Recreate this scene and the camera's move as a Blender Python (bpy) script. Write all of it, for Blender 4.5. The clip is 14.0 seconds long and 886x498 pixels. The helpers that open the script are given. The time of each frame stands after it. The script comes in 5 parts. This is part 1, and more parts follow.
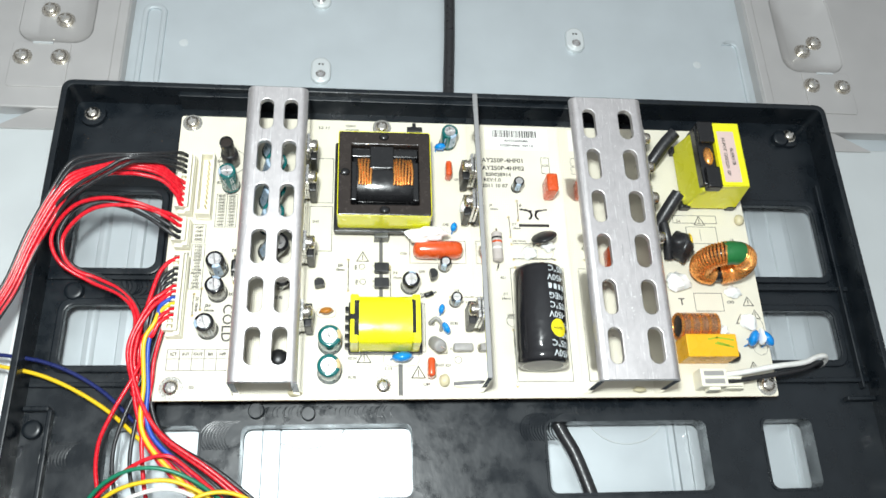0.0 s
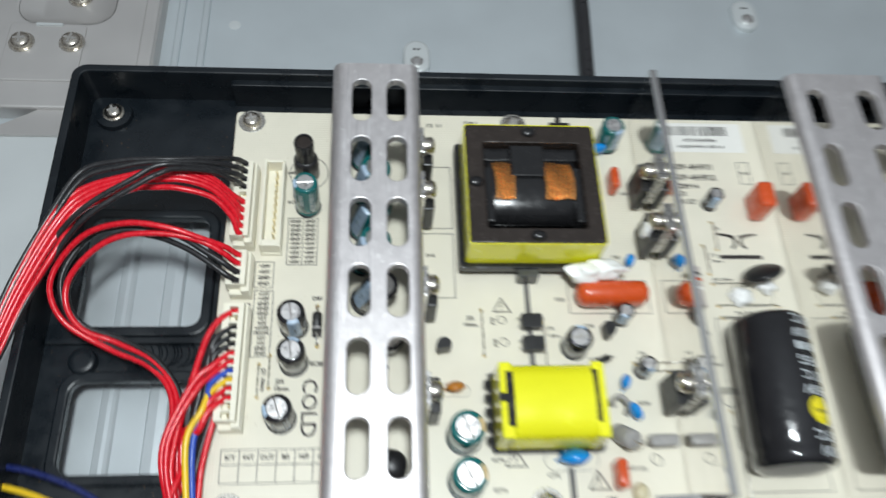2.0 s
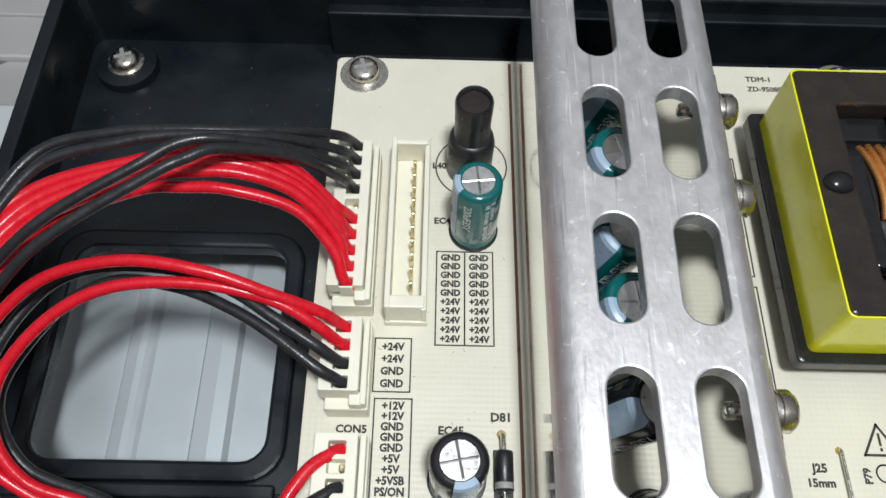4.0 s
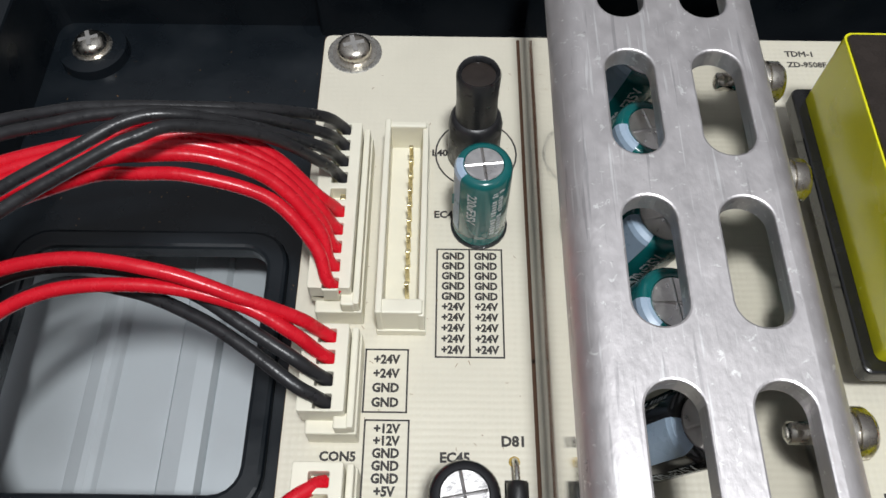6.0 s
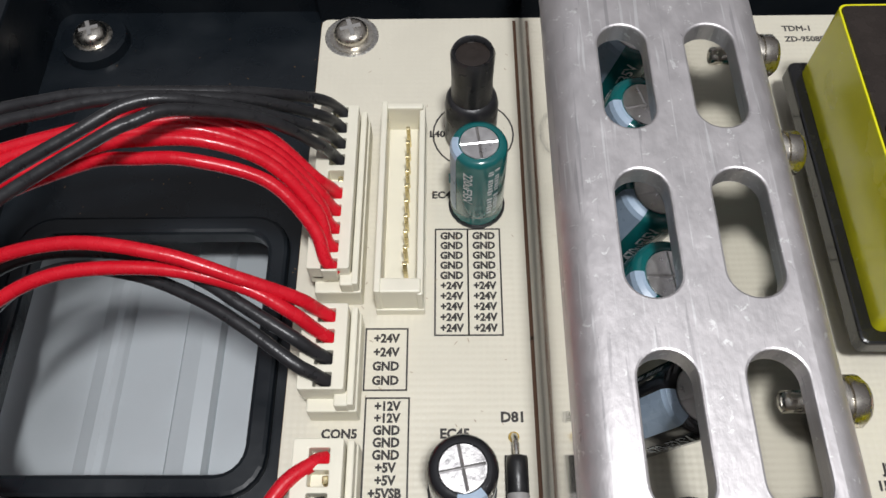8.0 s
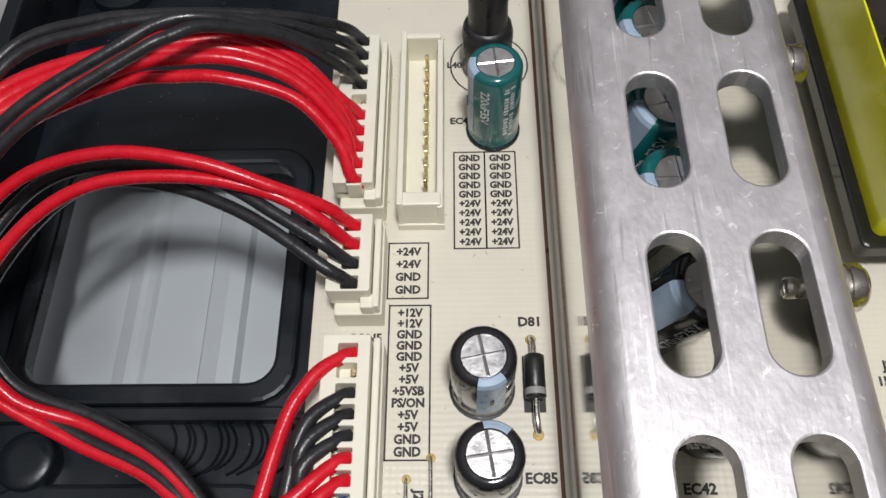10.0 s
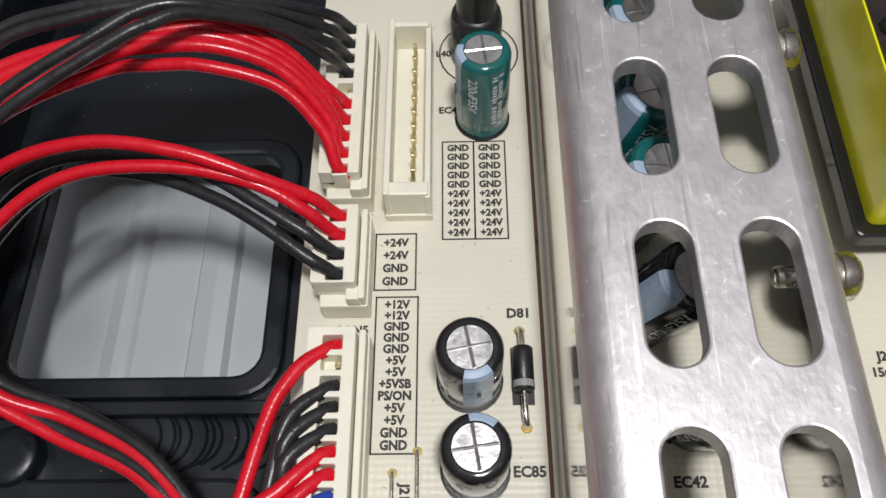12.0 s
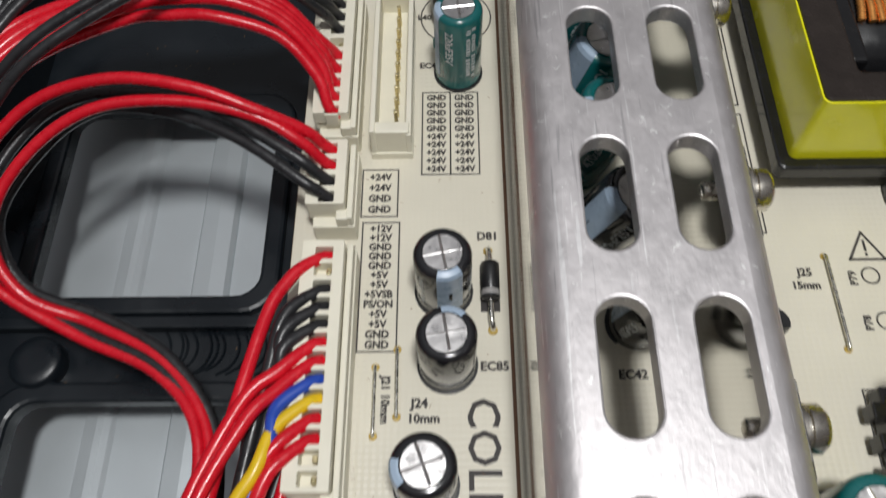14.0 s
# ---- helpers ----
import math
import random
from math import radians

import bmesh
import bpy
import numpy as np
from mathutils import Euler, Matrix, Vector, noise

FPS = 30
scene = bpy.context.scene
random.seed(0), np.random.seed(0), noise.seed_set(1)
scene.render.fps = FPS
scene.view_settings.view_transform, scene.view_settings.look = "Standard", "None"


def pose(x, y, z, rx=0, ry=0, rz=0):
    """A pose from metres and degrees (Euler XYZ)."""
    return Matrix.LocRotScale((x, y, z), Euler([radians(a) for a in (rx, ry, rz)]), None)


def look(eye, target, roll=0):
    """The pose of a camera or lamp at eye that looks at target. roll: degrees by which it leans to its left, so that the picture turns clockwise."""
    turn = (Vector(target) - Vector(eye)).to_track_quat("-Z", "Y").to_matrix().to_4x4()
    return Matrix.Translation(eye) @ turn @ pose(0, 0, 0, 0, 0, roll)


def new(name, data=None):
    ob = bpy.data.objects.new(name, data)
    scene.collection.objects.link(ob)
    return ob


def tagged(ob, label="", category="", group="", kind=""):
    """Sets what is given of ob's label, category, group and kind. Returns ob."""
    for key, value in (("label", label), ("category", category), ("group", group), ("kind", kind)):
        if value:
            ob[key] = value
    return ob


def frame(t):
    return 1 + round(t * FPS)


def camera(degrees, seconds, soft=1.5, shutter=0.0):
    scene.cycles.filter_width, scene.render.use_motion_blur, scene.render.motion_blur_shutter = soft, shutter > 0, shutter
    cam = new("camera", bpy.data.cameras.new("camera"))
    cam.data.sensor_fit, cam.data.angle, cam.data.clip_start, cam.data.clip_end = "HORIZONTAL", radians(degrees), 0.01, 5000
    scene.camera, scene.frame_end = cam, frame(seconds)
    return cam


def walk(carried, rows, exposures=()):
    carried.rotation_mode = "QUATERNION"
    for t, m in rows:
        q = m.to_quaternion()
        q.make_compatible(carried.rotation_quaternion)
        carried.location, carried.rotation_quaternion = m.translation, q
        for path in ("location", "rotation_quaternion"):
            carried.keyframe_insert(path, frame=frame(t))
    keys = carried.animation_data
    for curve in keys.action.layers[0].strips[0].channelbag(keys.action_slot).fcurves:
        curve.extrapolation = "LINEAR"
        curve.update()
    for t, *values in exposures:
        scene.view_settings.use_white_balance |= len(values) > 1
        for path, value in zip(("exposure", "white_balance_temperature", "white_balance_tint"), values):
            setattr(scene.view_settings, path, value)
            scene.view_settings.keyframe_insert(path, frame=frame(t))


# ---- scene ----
cam = camera(58.5, 14.0, shutter=0.5)
PATH = [
    (0, (0.08477, -0.21481, 0.34237), (0.09586, -0.17590, 0.25091), 15.352),
    (0.5, (0.08759, -0.20287, 0.33834), (0.09825, -0.16424, 0.24672), 14.404),
    (1, (0.08628, -0.19700, 0.32778), (0.09748, -0.15915, 0.23590), 15.708),
    (1.5, (0.07835, -0.19625, 0.30855), (0.08870, -0.15893, 0.21636), 14.500),
    (2, (0.04849, -0.16987, 0.23084), (0.05699, -0.12505, 0.14186), 9.811),
    (2.5, (0.03089, -0.13842, 0.17967), (0.03842, -0.09178, 0.09153), 7.508),
    (3, (0.02296, -0.11623, 0.14059), (0.03158, -0.06823, 0.05328), 9.351),
    (3.5, (0.02465, -0.10318, 0.12210), (0.02480, -0.05731, 0.03324), -0.624),
    (4, (0.01971, -0.10536, 0.11958), (0.02077, -0.05854, 0.03123), 2.391),
    (6.5, (0.02211, -0.09875, 0.10092), (0.02170, -0.05021, 0.01350), -0.176),
    (7, (0.02350, -0.09924, 0.10299), (0.02271, -0.05183, 0.01495), -1.158),
    (9.5, (0.02157, -0.10982, 0.10254), (0.01939, -0.06251, 0.01447), -2.662),
    (10, (0.02159, -0.11338, 0.10266), (0.01886, -0.06694, 0.01414), -3.694),
    (10.5, (0.02248, -0.11311, 0.10131), (0.01921, -0.06712, 0.01257), -4.330),
    (11, (0.02299, -0.11253, 0.10049), (0.01978, -0.06682, 0.01160), -4.352),
    (11.5, (0.02270, -0.11291, 0.10041), (0.01950, -0.06705, 0.01160), -4.337),
    (12, (0.02341, -0.11319, 0.10078), (0.02055, -0.06725, 0.01200), -4.053),
    (12.5, (0.02413, -0.11398, 0.10079), (0.02178, -0.06808, 0.01197), -4.021),
    (13, (0.02377, -0.11449, 0.10234), (0.02274, -0.06833, 0.01364), -1.843),
    (13.5, (0.02427, -0.11781, 0.10527), (0.02376, -0.07099, 0.01691), -0.903),
    (14, (0.02541, -0.13127, 0.10852), (0.02391, -0.08418, 0.02032), -2.171),
]
EXPOSURES = [
    (0, 0.58, 6250, 4), (0.5, 0.02, 6250, 4), (1.0, -0.15, 6250, 4), (1.5, -0.25, 6200, 5), (2.0, -0.1, 6100, 5), (3.0, 0.1, 6050, 5), (3.5, 0.1, 6100, 6),
    (4.0, -0.08, 6150, 7), (6.5, -0.2, 6350, 11), (9.5, -0.28, 6450, 13), (12.5, -0.3, 6500, 13), (14, -0.52, 6500, 11),
]
walk(cam, [(t, look(e, g, r)) for t, e, g, r in PATH], EXPOSURES)

# ---- world and light ----
world = bpy.data.worlds.new("world")
scene.world = world
world.use_nodes = True
wt = world.node_tree
wbg = wt.nodes["Background"]
wcoord = wt.nodes.new("ShaderNodeTexCoord")
wsplit = wt.nodes.new("ShaderNodeSeparateXYZ")
wramp = wt.nodes.new("ShaderNodeValToRGB")
wt.links.new(wcoord.outputs["Generated"], wsplit.inputs[0])
wt.links.new(wsplit.outputs["Z"], wramp.inputs["Fac"])
wt.links.new(wramp.outputs["Color"], wbg.inputs["Color"])
# a dim room: dark walls low down, paler walls, then the ceiling
for stop, value in ((0.0, (0.10, 0.09, 0.085, 1)), (0.35, (0.30, 0.28, 0.27, 1)), (0.75, (0.52, 0.52, 0.54, 1)), (1.0, (1.1, 1.12, 1.15, 1))):
    el = wramp.color_ramp.elements[0] if stop == 0 else (wramp.color_ramp.elements[-1] if stop == 1 else wramp.color_ramp.elements.new(stop))
    el.position, el.color = stop, value
wbg.inputs["Strength"].default_value = 0.5

torch = bpy.data.lights.new("torch", "AREA")
torch.shape, torch.size, torch.energy, torch.color = "DISK", 0.05, 1.85, (0.975, 0.985, 0.975)
torch_ob = new("torch", torch)
torch_ob.matrix_world = look((0.057, -0.165, 0.42), (0.090, -0.09, 0.0))

# ---- materials ----
MM = 0.001


def mat(name, color, rough=0.5, metal=0.0, vary=0.12, scale=300.0, bump=0.0, bscale=900.0, rvary=0.1, stretch=(1, 1, 1), spec=0.5, coat=0.0, island=0.0):
    """A surface with two scales of colour and gloss variation and a fine relief."""
    m = bpy.data.materials.new(name)
    m.use_nodes = True
    nt = m.node_tree
    b = nt.nodes["Principled BSDF"]
    tc = nt.nodes.new("ShaderNodeTexCoord")
    mp = nt.nodes.new("ShaderNodeMapping")
    mp.inputs["Scale"].default_value = stretch
    nt.links.new(tc.outputs["Object"], mp.inputs["Vector"])
    n1 = nt.nodes.new("ShaderNodeTexNoise")
    n1.inputs["Scale"].default_value, n1.inputs["Detail"].default_value = scale, 6
    n2 = nt.nodes.new("ShaderNodeTexNoise")
    n2.inputs["Scale"].default_value, n2.inputs["Detail"].default_value = scale * 0.14, 3
    for n in (n1, n2):
        nt.links.new(mp.outputs["Vector"], n.inputs["Vector"])
    mixn = nt.nodes.new("ShaderNodeMath")
    mixn.operation = "MULTIPLY_ADD"
    mixn.inputs[1].default_value = 0.5
    nt.links.new(n1.outputs["Fac"], mixn.inputs[0])
    half = nt.nodes.new("ShaderNodeMath")
    half.operation = "MULTIPLY"
    half.inputs[1].default_value = 0.5
    nt.links.new(n2.outputs["Fac"], half.inputs[0])
    nt.links.new(half.outputs[0], mixn.inputs[2])
    ramp = nt.nodes.new("ShaderNodeMapRange")
    ramp.inputs[1].default_value, ramp.inputs[2].default_value = 0.3, 0.7
    ramp.inputs[3].default_value, ramp.inputs[4].default_value = 1 - vary, 1 + vary
    nt.links.new(mixn.outputs[0], ramp.inputs[0])
    hsv = nt.nodes.new("ShaderNodeHueSaturation")
    hsv.inputs["Color"].default_value = (*color, 1)
    nt.links.new(ramp.outputs[0], hsv.inputs["Value"])
    nt.links.new(hsv.outputs["Color"], b.inputs["Base Color"])
    rr = nt.nodes.new("ShaderNodeMapRange")
    rr.inputs[1].default_value, rr.inputs[2].default_value = 0.3, 0.7
    rr.inputs[3].default_value, rr.inputs[4].default_value = max(0.02, rough - rvary), min(1, rough + rvary)
    nt.links.new(n1.outputs["Fac"], rr.inputs[0])
    nt.links.new(rr.outputs[0], b.inputs["Roughness"])
    b.inputs["Metallic"].default_value = metal
    b.inputs["Specular IOR Level"].default_value = spec
    b.inputs["Coat Weight"].default_value = coat
    b.inputs["Coat Roughness"].default_value = 0.08
    if bump:
        n3 = nt.nodes.new("ShaderNodeTexNoise")
        n3.inputs["Scale"].default_value, n3.inputs["Detail"].default_value = bscale, 5
        nt.links.new(mp.outputs["Vector"], n3.inputs["Vector"])
        bp = nt.nodes.new("ShaderNodeBump")
        bp.inputs["Strength"].default_value, bp.inputs["Distance"].default_value = bump, 0.0003
        nt.links.new(n3.outputs["Fac"], bp.inputs["Height"])
        nt.links.new(bp.outputs["Normal"], b.inputs["Normal"])
    return m


def board_mat():
    """Cream solder resist with the faint weave of tracks beneath it."""
    m = mat("board_resist", (0.72, 0.68, 0.565), 0.38, vary=0.05, scale=120, rvary=0.06)
    nt = m.node_tree
    b = nt.nodes["Principled BSDF"]
    tc = nt.nodes.new("ShaderNodeTexCoord")
    w = nt.nodes.new("ShaderNodeTexWave")
    w.bands_direction = "Y"
    w.inputs["Scale"].default_value, w.inputs["Distortion"].default_value = 330, 1.2
    w.inputs["Detail"].default_value = 2
    nt.links.new(tc.outputs["Object"], w.inputs["Vector"])
    w2 = nt.nodes.new("ShaderNodeTexWave")
    w2.inputs["Scale"].default_value, w2.inputs["Distortion"].default_value = 330, 1.2
    nt.links.new(tc.outputs["Object"], w2.inputs["Vector"])
    add = nt.nodes.new("ShaderNodeMath")
    add.operation = "ADD"
    nt.links.new(w.outputs["Fac"], add.inputs[0])
    nt.links.new(w2.outputs["Fac"], add.inputs[1])
    bp = nt.nodes.new("ShaderNodeBump")
    bp.inputs["Strength"].default_value, bp.inputs["Distance"].default_value = 0.25, 0.0001
    nt.links.new(add.outputs[0], bp.inputs["Height"])
    nt.links.new(bp.outputs["Normal"], b.inputs["Normal"])
    return m


BOARD = board_mat()
BOARD_EDGE = mat("board_edge", (0.25, 0.14, 0.06), 0.7)
SLOT = mat("slot_edge", (0.12, 0.06, 0.032), 0.75)
INK = mat("print_ink", (0.035, 0.03, 0.028), 0.6, vary=0.3, scale=2500)
BAR_INK = mat("grey_print", (0.11, 0.105, 0.10), 0.55, vary=0.2, scale=900)
RESISTOR = mat("resistor_coat", (0.50, 0.45, 0.42), 0.4, vary=0.1, scale=500)
ALU = mat("brushed_aluminium", (0.71, 0.68, 0.685), 0.47, 0.85, vary=0.09, scale=600, bump=0.14, bscale=1500, rvary=0.05, stretch=(1, 0.6, 1))


def add_nicks(m, scale, level, colour):
    """Bright nicks and rubbed specks scattered over a worn metal."""
    nt = m.node_tree
    b = nt.nodes["Principled BSDF"]
    src = b.inputs["Base Color"].links[0].from_socket
    tc = nt.nodes.new("ShaderNodeTexCoord")
    n = nt.nodes.new("ShaderNodeTexNoise")
    n.inputs["Scale"].default_value, n.inputs["Detail"].default_value, n.inputs["Roughness"].default_value = scale, 5, 0.7
    n.inputs["Distortion"].default_value = 0.6
    nt.links.new(tc.outputs["Object"], n.inputs["Vector"])
    r = nt.nodes.new("ShaderNodeMapRange")
    r.inputs[1].default_value, r.inputs[2].default_value = level, level + 0.05
    nt.links.new(n.outputs["Fac"], r.inputs[0])
    mx = nt.nodes.new("ShaderNodeMix")
    mx.data_type = "RGBA"
    nt.links.new(r.outputs[0], mx.inputs[0])
    nt.links.new(src, mx.inputs[6])
    mx.inputs[7].default_value = (*colour, 1)
    nt.links.new(mx.outputs[2], b.inputs["Base Color"])


def add_scratches(m, turn, width, level, colour, seed):
    """Long fine scratches and handling marks along one direction."""
    nt = m.node_tree
    b = nt.nodes["Principled BSDF"]
    src = b.inputs["Base Color"].links[0].from_socket
    tc = nt.nodes.new("ShaderNodeTexCoord")
    mp = nt.nodes.new("ShaderNodeMapping")
    mp.inputs["Rotation"].default_value = (0, 0, math.radians(turn))
    mp.inputs["Scale"].default_value = (1.0, 0.05, 1.0)
    mp.inputs["Location"].default_value = (seed, seed * 0.7, 0)
    nt.links.new(tc.outputs["Object"], mp.inputs["Vector"])
    n = nt.nodes.new("ShaderNodeTexNoise")
    n.inputs["Scale"].default_value, n.inputs["Detail"].default_value = width, 2
    nt.links.new(mp.outputs["Vector"], n.inputs["Vector"])
    r = nt.nodes.new("ShaderNodeMapRange")
    r.inputs[1].default_value, r.inputs[2].default_value = level, level + 0.06
    r.inputs[4].default_value = 0.75
    nt.links.new(n.outputs["Fac"], r.inputs[0])
    mx = nt.nodes.new("ShaderNodeMix")
    mx.data_type = "RGBA"
    nt.links.new(r.outputs[0], mx.inputs[0])
    nt.links.new(src, mx.inputs[6])
    mx.inputs[7].default_value = (*colour, 1)
    nt.links.new(mx.outputs[2], b.inputs["Base Color"])


add_nicks(ALU, 700, 0.615, (0.97, 0.96, 0.95))
add_nicks(ALU, 420, 0.68, (0.46, 0.44, 0.45))
add_scratches(ALU, 0, 1500, 0.65, (0.96, 0.95, 0.95), 0.3)
add_scratches(ALU, 38, 1300, 0.66, (0.93, 0.92, 0.92), 1.7)
add_scratches(ALU, -64, 1300, 0.66, (0.50, 0.48, 0.49), 4.1)
BASE_GREY = mat("grey_moulding", (0.07, 0.072, 0.07), 0.2, vary=0.15, scale=250, bump=0.15, bscale=300)
ALU_PLAIN = mat("mill_aluminium", (0.86, 0.85, 0.83), 0.08, 1.0, vary=0.05, scale=200, bump=0.05, bscale=350, rvary=0.05, stretch=(1, 0.15, 1))
STEEL = mat("zinc_screw", (0.68, 0.64, 0.57), 0.26, 1.0, vary=0.15, scale=900)
TIN = mat("tinned_wire", (0.72, 0.70, 0.64), 0.25, 1.0, vary=0.15, scale=1500)
SOLDER_GOLD = mat("flux_hole", (0.52, 0.36, 0.08), 0.35, 0.3, vary=0.3, scale=1500)
PIN_BRASS = mat("pale_brass", (0.72, 0.62, 0.36), 0.3, 0.9, vary=0.2, scale=1500)
CAPTOP = mat("etched_aluminium", (0.84, 0.82, 0.81), 0.34, 1.0, vary=0.12, scale=700, bump=0.16, bscale=1800)
TRAY = mat("black_plastic", (0.0075, 0.0105, 0.014), 0.33, vary=0.3, scale=90, bump=0.5, bscale=160, rvary=0.18, spec=0.45)
CHASSIS = mat("galvanised_sheet", (0.56, 0.605, 0.63), 0.42, 0.42, vary=0.05, scale=60, bump=0.12, bscale=400, rvary=0.06)
BRACKET = mat("bracket_steel", (0.53, 0.515, 0.505), 0.42, 0.45, vary=0.06, scale=60, bump=0.12, bscale=400, rvary=0.08)
CHASSIS_W = mat("pale_sheet", (0.64, 0.67, 0.675), 0.45, 0.35, vary=0.04, scale=50, rvary=0.05)
NYLON = mat("cream_nylon", (0.80, 0.765, 0.635), 0.42, vary=0.06, scale=300, bump=0.1, bscale=600)
RED_W = mat("red_wire", (0.64, 0.008, 0.021), 0.27, vary=0.1, scale=500, bump=0.15, bscale=1500)
BLACK_W = mat("black_wire", (0.021, 0.021, 0.023), 0.34, vary=0.25, scale=700, bump=0.2, bscale=1500)
BLUE_W = mat("blue_wire", (0.02, 0.07, 0.42), 0.34, scale=500)
YELLOW_W = mat("yellow_wire", (0.78, 0.52, 0.015), 0.34, scale=500)
GREEN_W = mat("green_wire", (0.01, 0.17, 0.09), 0.34, scale=500)
NAVY_W = mat("navy_wire", (0.012, 0.02, 0.11), 0.3, scale=500)
WHITE_W = mat("white_wire", (0.78, 0.77, 0.74), 0.4, scale=500)
SLEEVE_BLACK = mat("black_sleeve", (0.012, 0.012, 0.014), 0.16, vary=0.2, scale=400, bump=0.08, bscale=700, coat=0.6)
SLEEVE_GREEN = mat("green_sleeve", (0.006, 0.115, 0.115), 0.2, vary=0.15, scale=400, bump=0.08, bscale=700, coat=0.5)
STRIPE = mat("sleeve_stripe", (0.36, 0.46, 0.58), 0.3, vary=0.08, scale=500)
STRIPE_TAN = mat("sleeve_stripe_tan", (0.55, 0.42, 0.22), 0.3, vary=0.08, scale=500)
SLEEVE_INK = mat("sleeve_print", (0.62, 0.66, 0.68), 0.4, vary=0.1, scale=900)
FERRITE = mat("ferrite", (0.025, 0.019, 0.016), 0.22, vary=0.25, scale=350, bump=0.25, bscale=900)
BOBBIN = mat("black_bobbin", (0.012, 0.012, 0.013), 0.22, vary=0.2, scale=300, bump=0.15, bscale=200)
TAPE = mat("yellow_tape", (0.80, 0.77, 0.012), 0.22, vary=0.06, scale=130, bump=0.25, bscale=120, coat=0.3)
# the same yellow tape, with a leaning side's shade mixed into its colour
TAPE_SHADED = mat("yellow_tape_shaded", (0.55, 0.53, 0.03), 0.28, vary=0.08, scale=130, bump=0.25, bscale=120)
COPPER = mat("enamelled_copper", (0.92, 0.40, 0.11), 0.26, 0.8, vary=0.15, scale=600)
DARK_COPPER = mat("brown_copper", (0.66, 0.36, 0.20), 0.26, 0.8, vary=0.15, scale=600)
ORANGE = mat("orange_epoxy", (0.58, 0.075, 0.012), 0.25, vary=0.1, scale=250, coat=0.4)
OCHRE = mat("ochre_epoxy", (0.45, 0.17, 0.02), 0.3, scale=400)
BLUE_E = mat("blue_epoxy", (0.01, 0.24, 0.68), 0.25, vary=0.1, scale=400, coat=0.4)
GREY_E = mat("grey_epoxy", (0.30, 0.29, 0.28), 0.45, scale=500)
BLACK_E = mat("black_epoxy", (0.014, 0.014, 0.015), 0.38, vary=0.25, scale=600, bump=0.15, bscale=1500)
DIE_TAB = mat("package_tab", (0.68, 0.67, 0.66), 0.28, 1.0, scale=700)
GLUE = mat("white_glue", (0.84, 0.84, 0.82), 0.38, vary=0.04, scale=200)
BEIGE = mat("beige_epoxy", (0.58, 0.52, 0.34), 0.4, scale=400)
BOX_YELLOW = mat("yellow_box", (0.80, 0.42, 0.01), 0.3, vary=0.06, scale=200)
PAPER = mat("label_paper", (0.78, 0.77, 0.73), 0.5, vary=0.03, scale=300)
PINK_PAPER = mat("pink_label", (0.66, 0.50, 0.46), 0.45, vary=0.04, scale=300)
STICKER = mat("yellow_sticker", (0.82, 0.70, 0.015), 0.3, vary=0.05, scale=300)
GREEN_TAPE = mat("green_tape", (0.02, 0.15, 0.04), 0.35, scale=300)
GREEN_INK = mat("green_marker", (0.30, 0.42, 0.02), 0.4, scale=600)

# ---- mesh helpers (all in millimetres) ----


def part(name, bm, material, parent=None, label="", smooth=False):
    """Links a bmesh, drawn in millimetres, as one mesh object under a thing or a part."""
    me = bpy.data.meshes.new(name)
    bmesh.ops.scale(bm, vec=(MM, MM, MM), verts=bm.verts)
    if smooth:
        for f in bm.faces:
            f.smooth = True
        for e in bm.edges:
            if len(e.link_faces) == 2 and e.calc_face_angle(0) > 0.95:
                e.smooth = False
    bm.to_mesh(me)
    bm.free()
    me.materials.append(material)
    ob = new(name, me)
    if parent is not None:
        ob.parent = parent
    if label:
        tagged(ob, label)
    return ob


def thing(name, label, category, group="", at=(0, 0, 0), rz=0.0, kind=""):
    ob = new(name)
    ob.empty_display_size = 0.005
    ob.matrix_world = pose(at[0] * MM, at[1] * MM, at[2] * MM, 0, 0, rz)
    return tagged(ob, label, category, group, kind)


def box(x0, x1, y0, y1, z0, z1, bev=0.0, seg=2, bm=None):
    bm = bm or bmesh.new()
    got = bmesh.ops.create_cube(bm, size=1)["verts"]
    for v in got:
        v.co = Vector(((x0 + x1) / 2 + v.co.x * (x1 - x0), (y0 + y1) / 2 + v.co.y * (y1 - y0), (z0 + z1) / 2 + v.co.z * (z1 - z0)))
    if bev:
        es = list({e for v in got for e in v.link_edges})
        bmesh.ops.bevel(bm, geom=es, offset=bev, segments=seg, profile=0.5, affect="EDGES")
    return bm


def lathe(profile, x=0, y=0, z=0, n=28, bm=None, axis="z"):
    """Turns (r, h) rows about an upright axis; axis x or y lays it down."""
    bm = bm or bmesh.new()
    rings = []
    for r, h in profile:
        ring = []
        for i in range(n):
            a = 2 * math.pi * i / n
            p = (r * math.cos(a), r * math.sin(a), h)
            if axis == "x":
                p = (p[2], p[0], p[1])
            elif axis == "y":
                p = (p[1], p[2], p[0])
            ring.append(bm.verts.new((x + p[0], y + p[1], z + p[2])))
        rings.append(ring)
    for a, b in zip(rings, rings[1:]):
        for i in range(n):
            bm.faces.new((a[i], a[(i + 1) % n], b[(i + 1) % n], b[i]))
    bm.faces.new(list(reversed(rings[0])))
    bm.faces.new(rings[-1])
    return bm


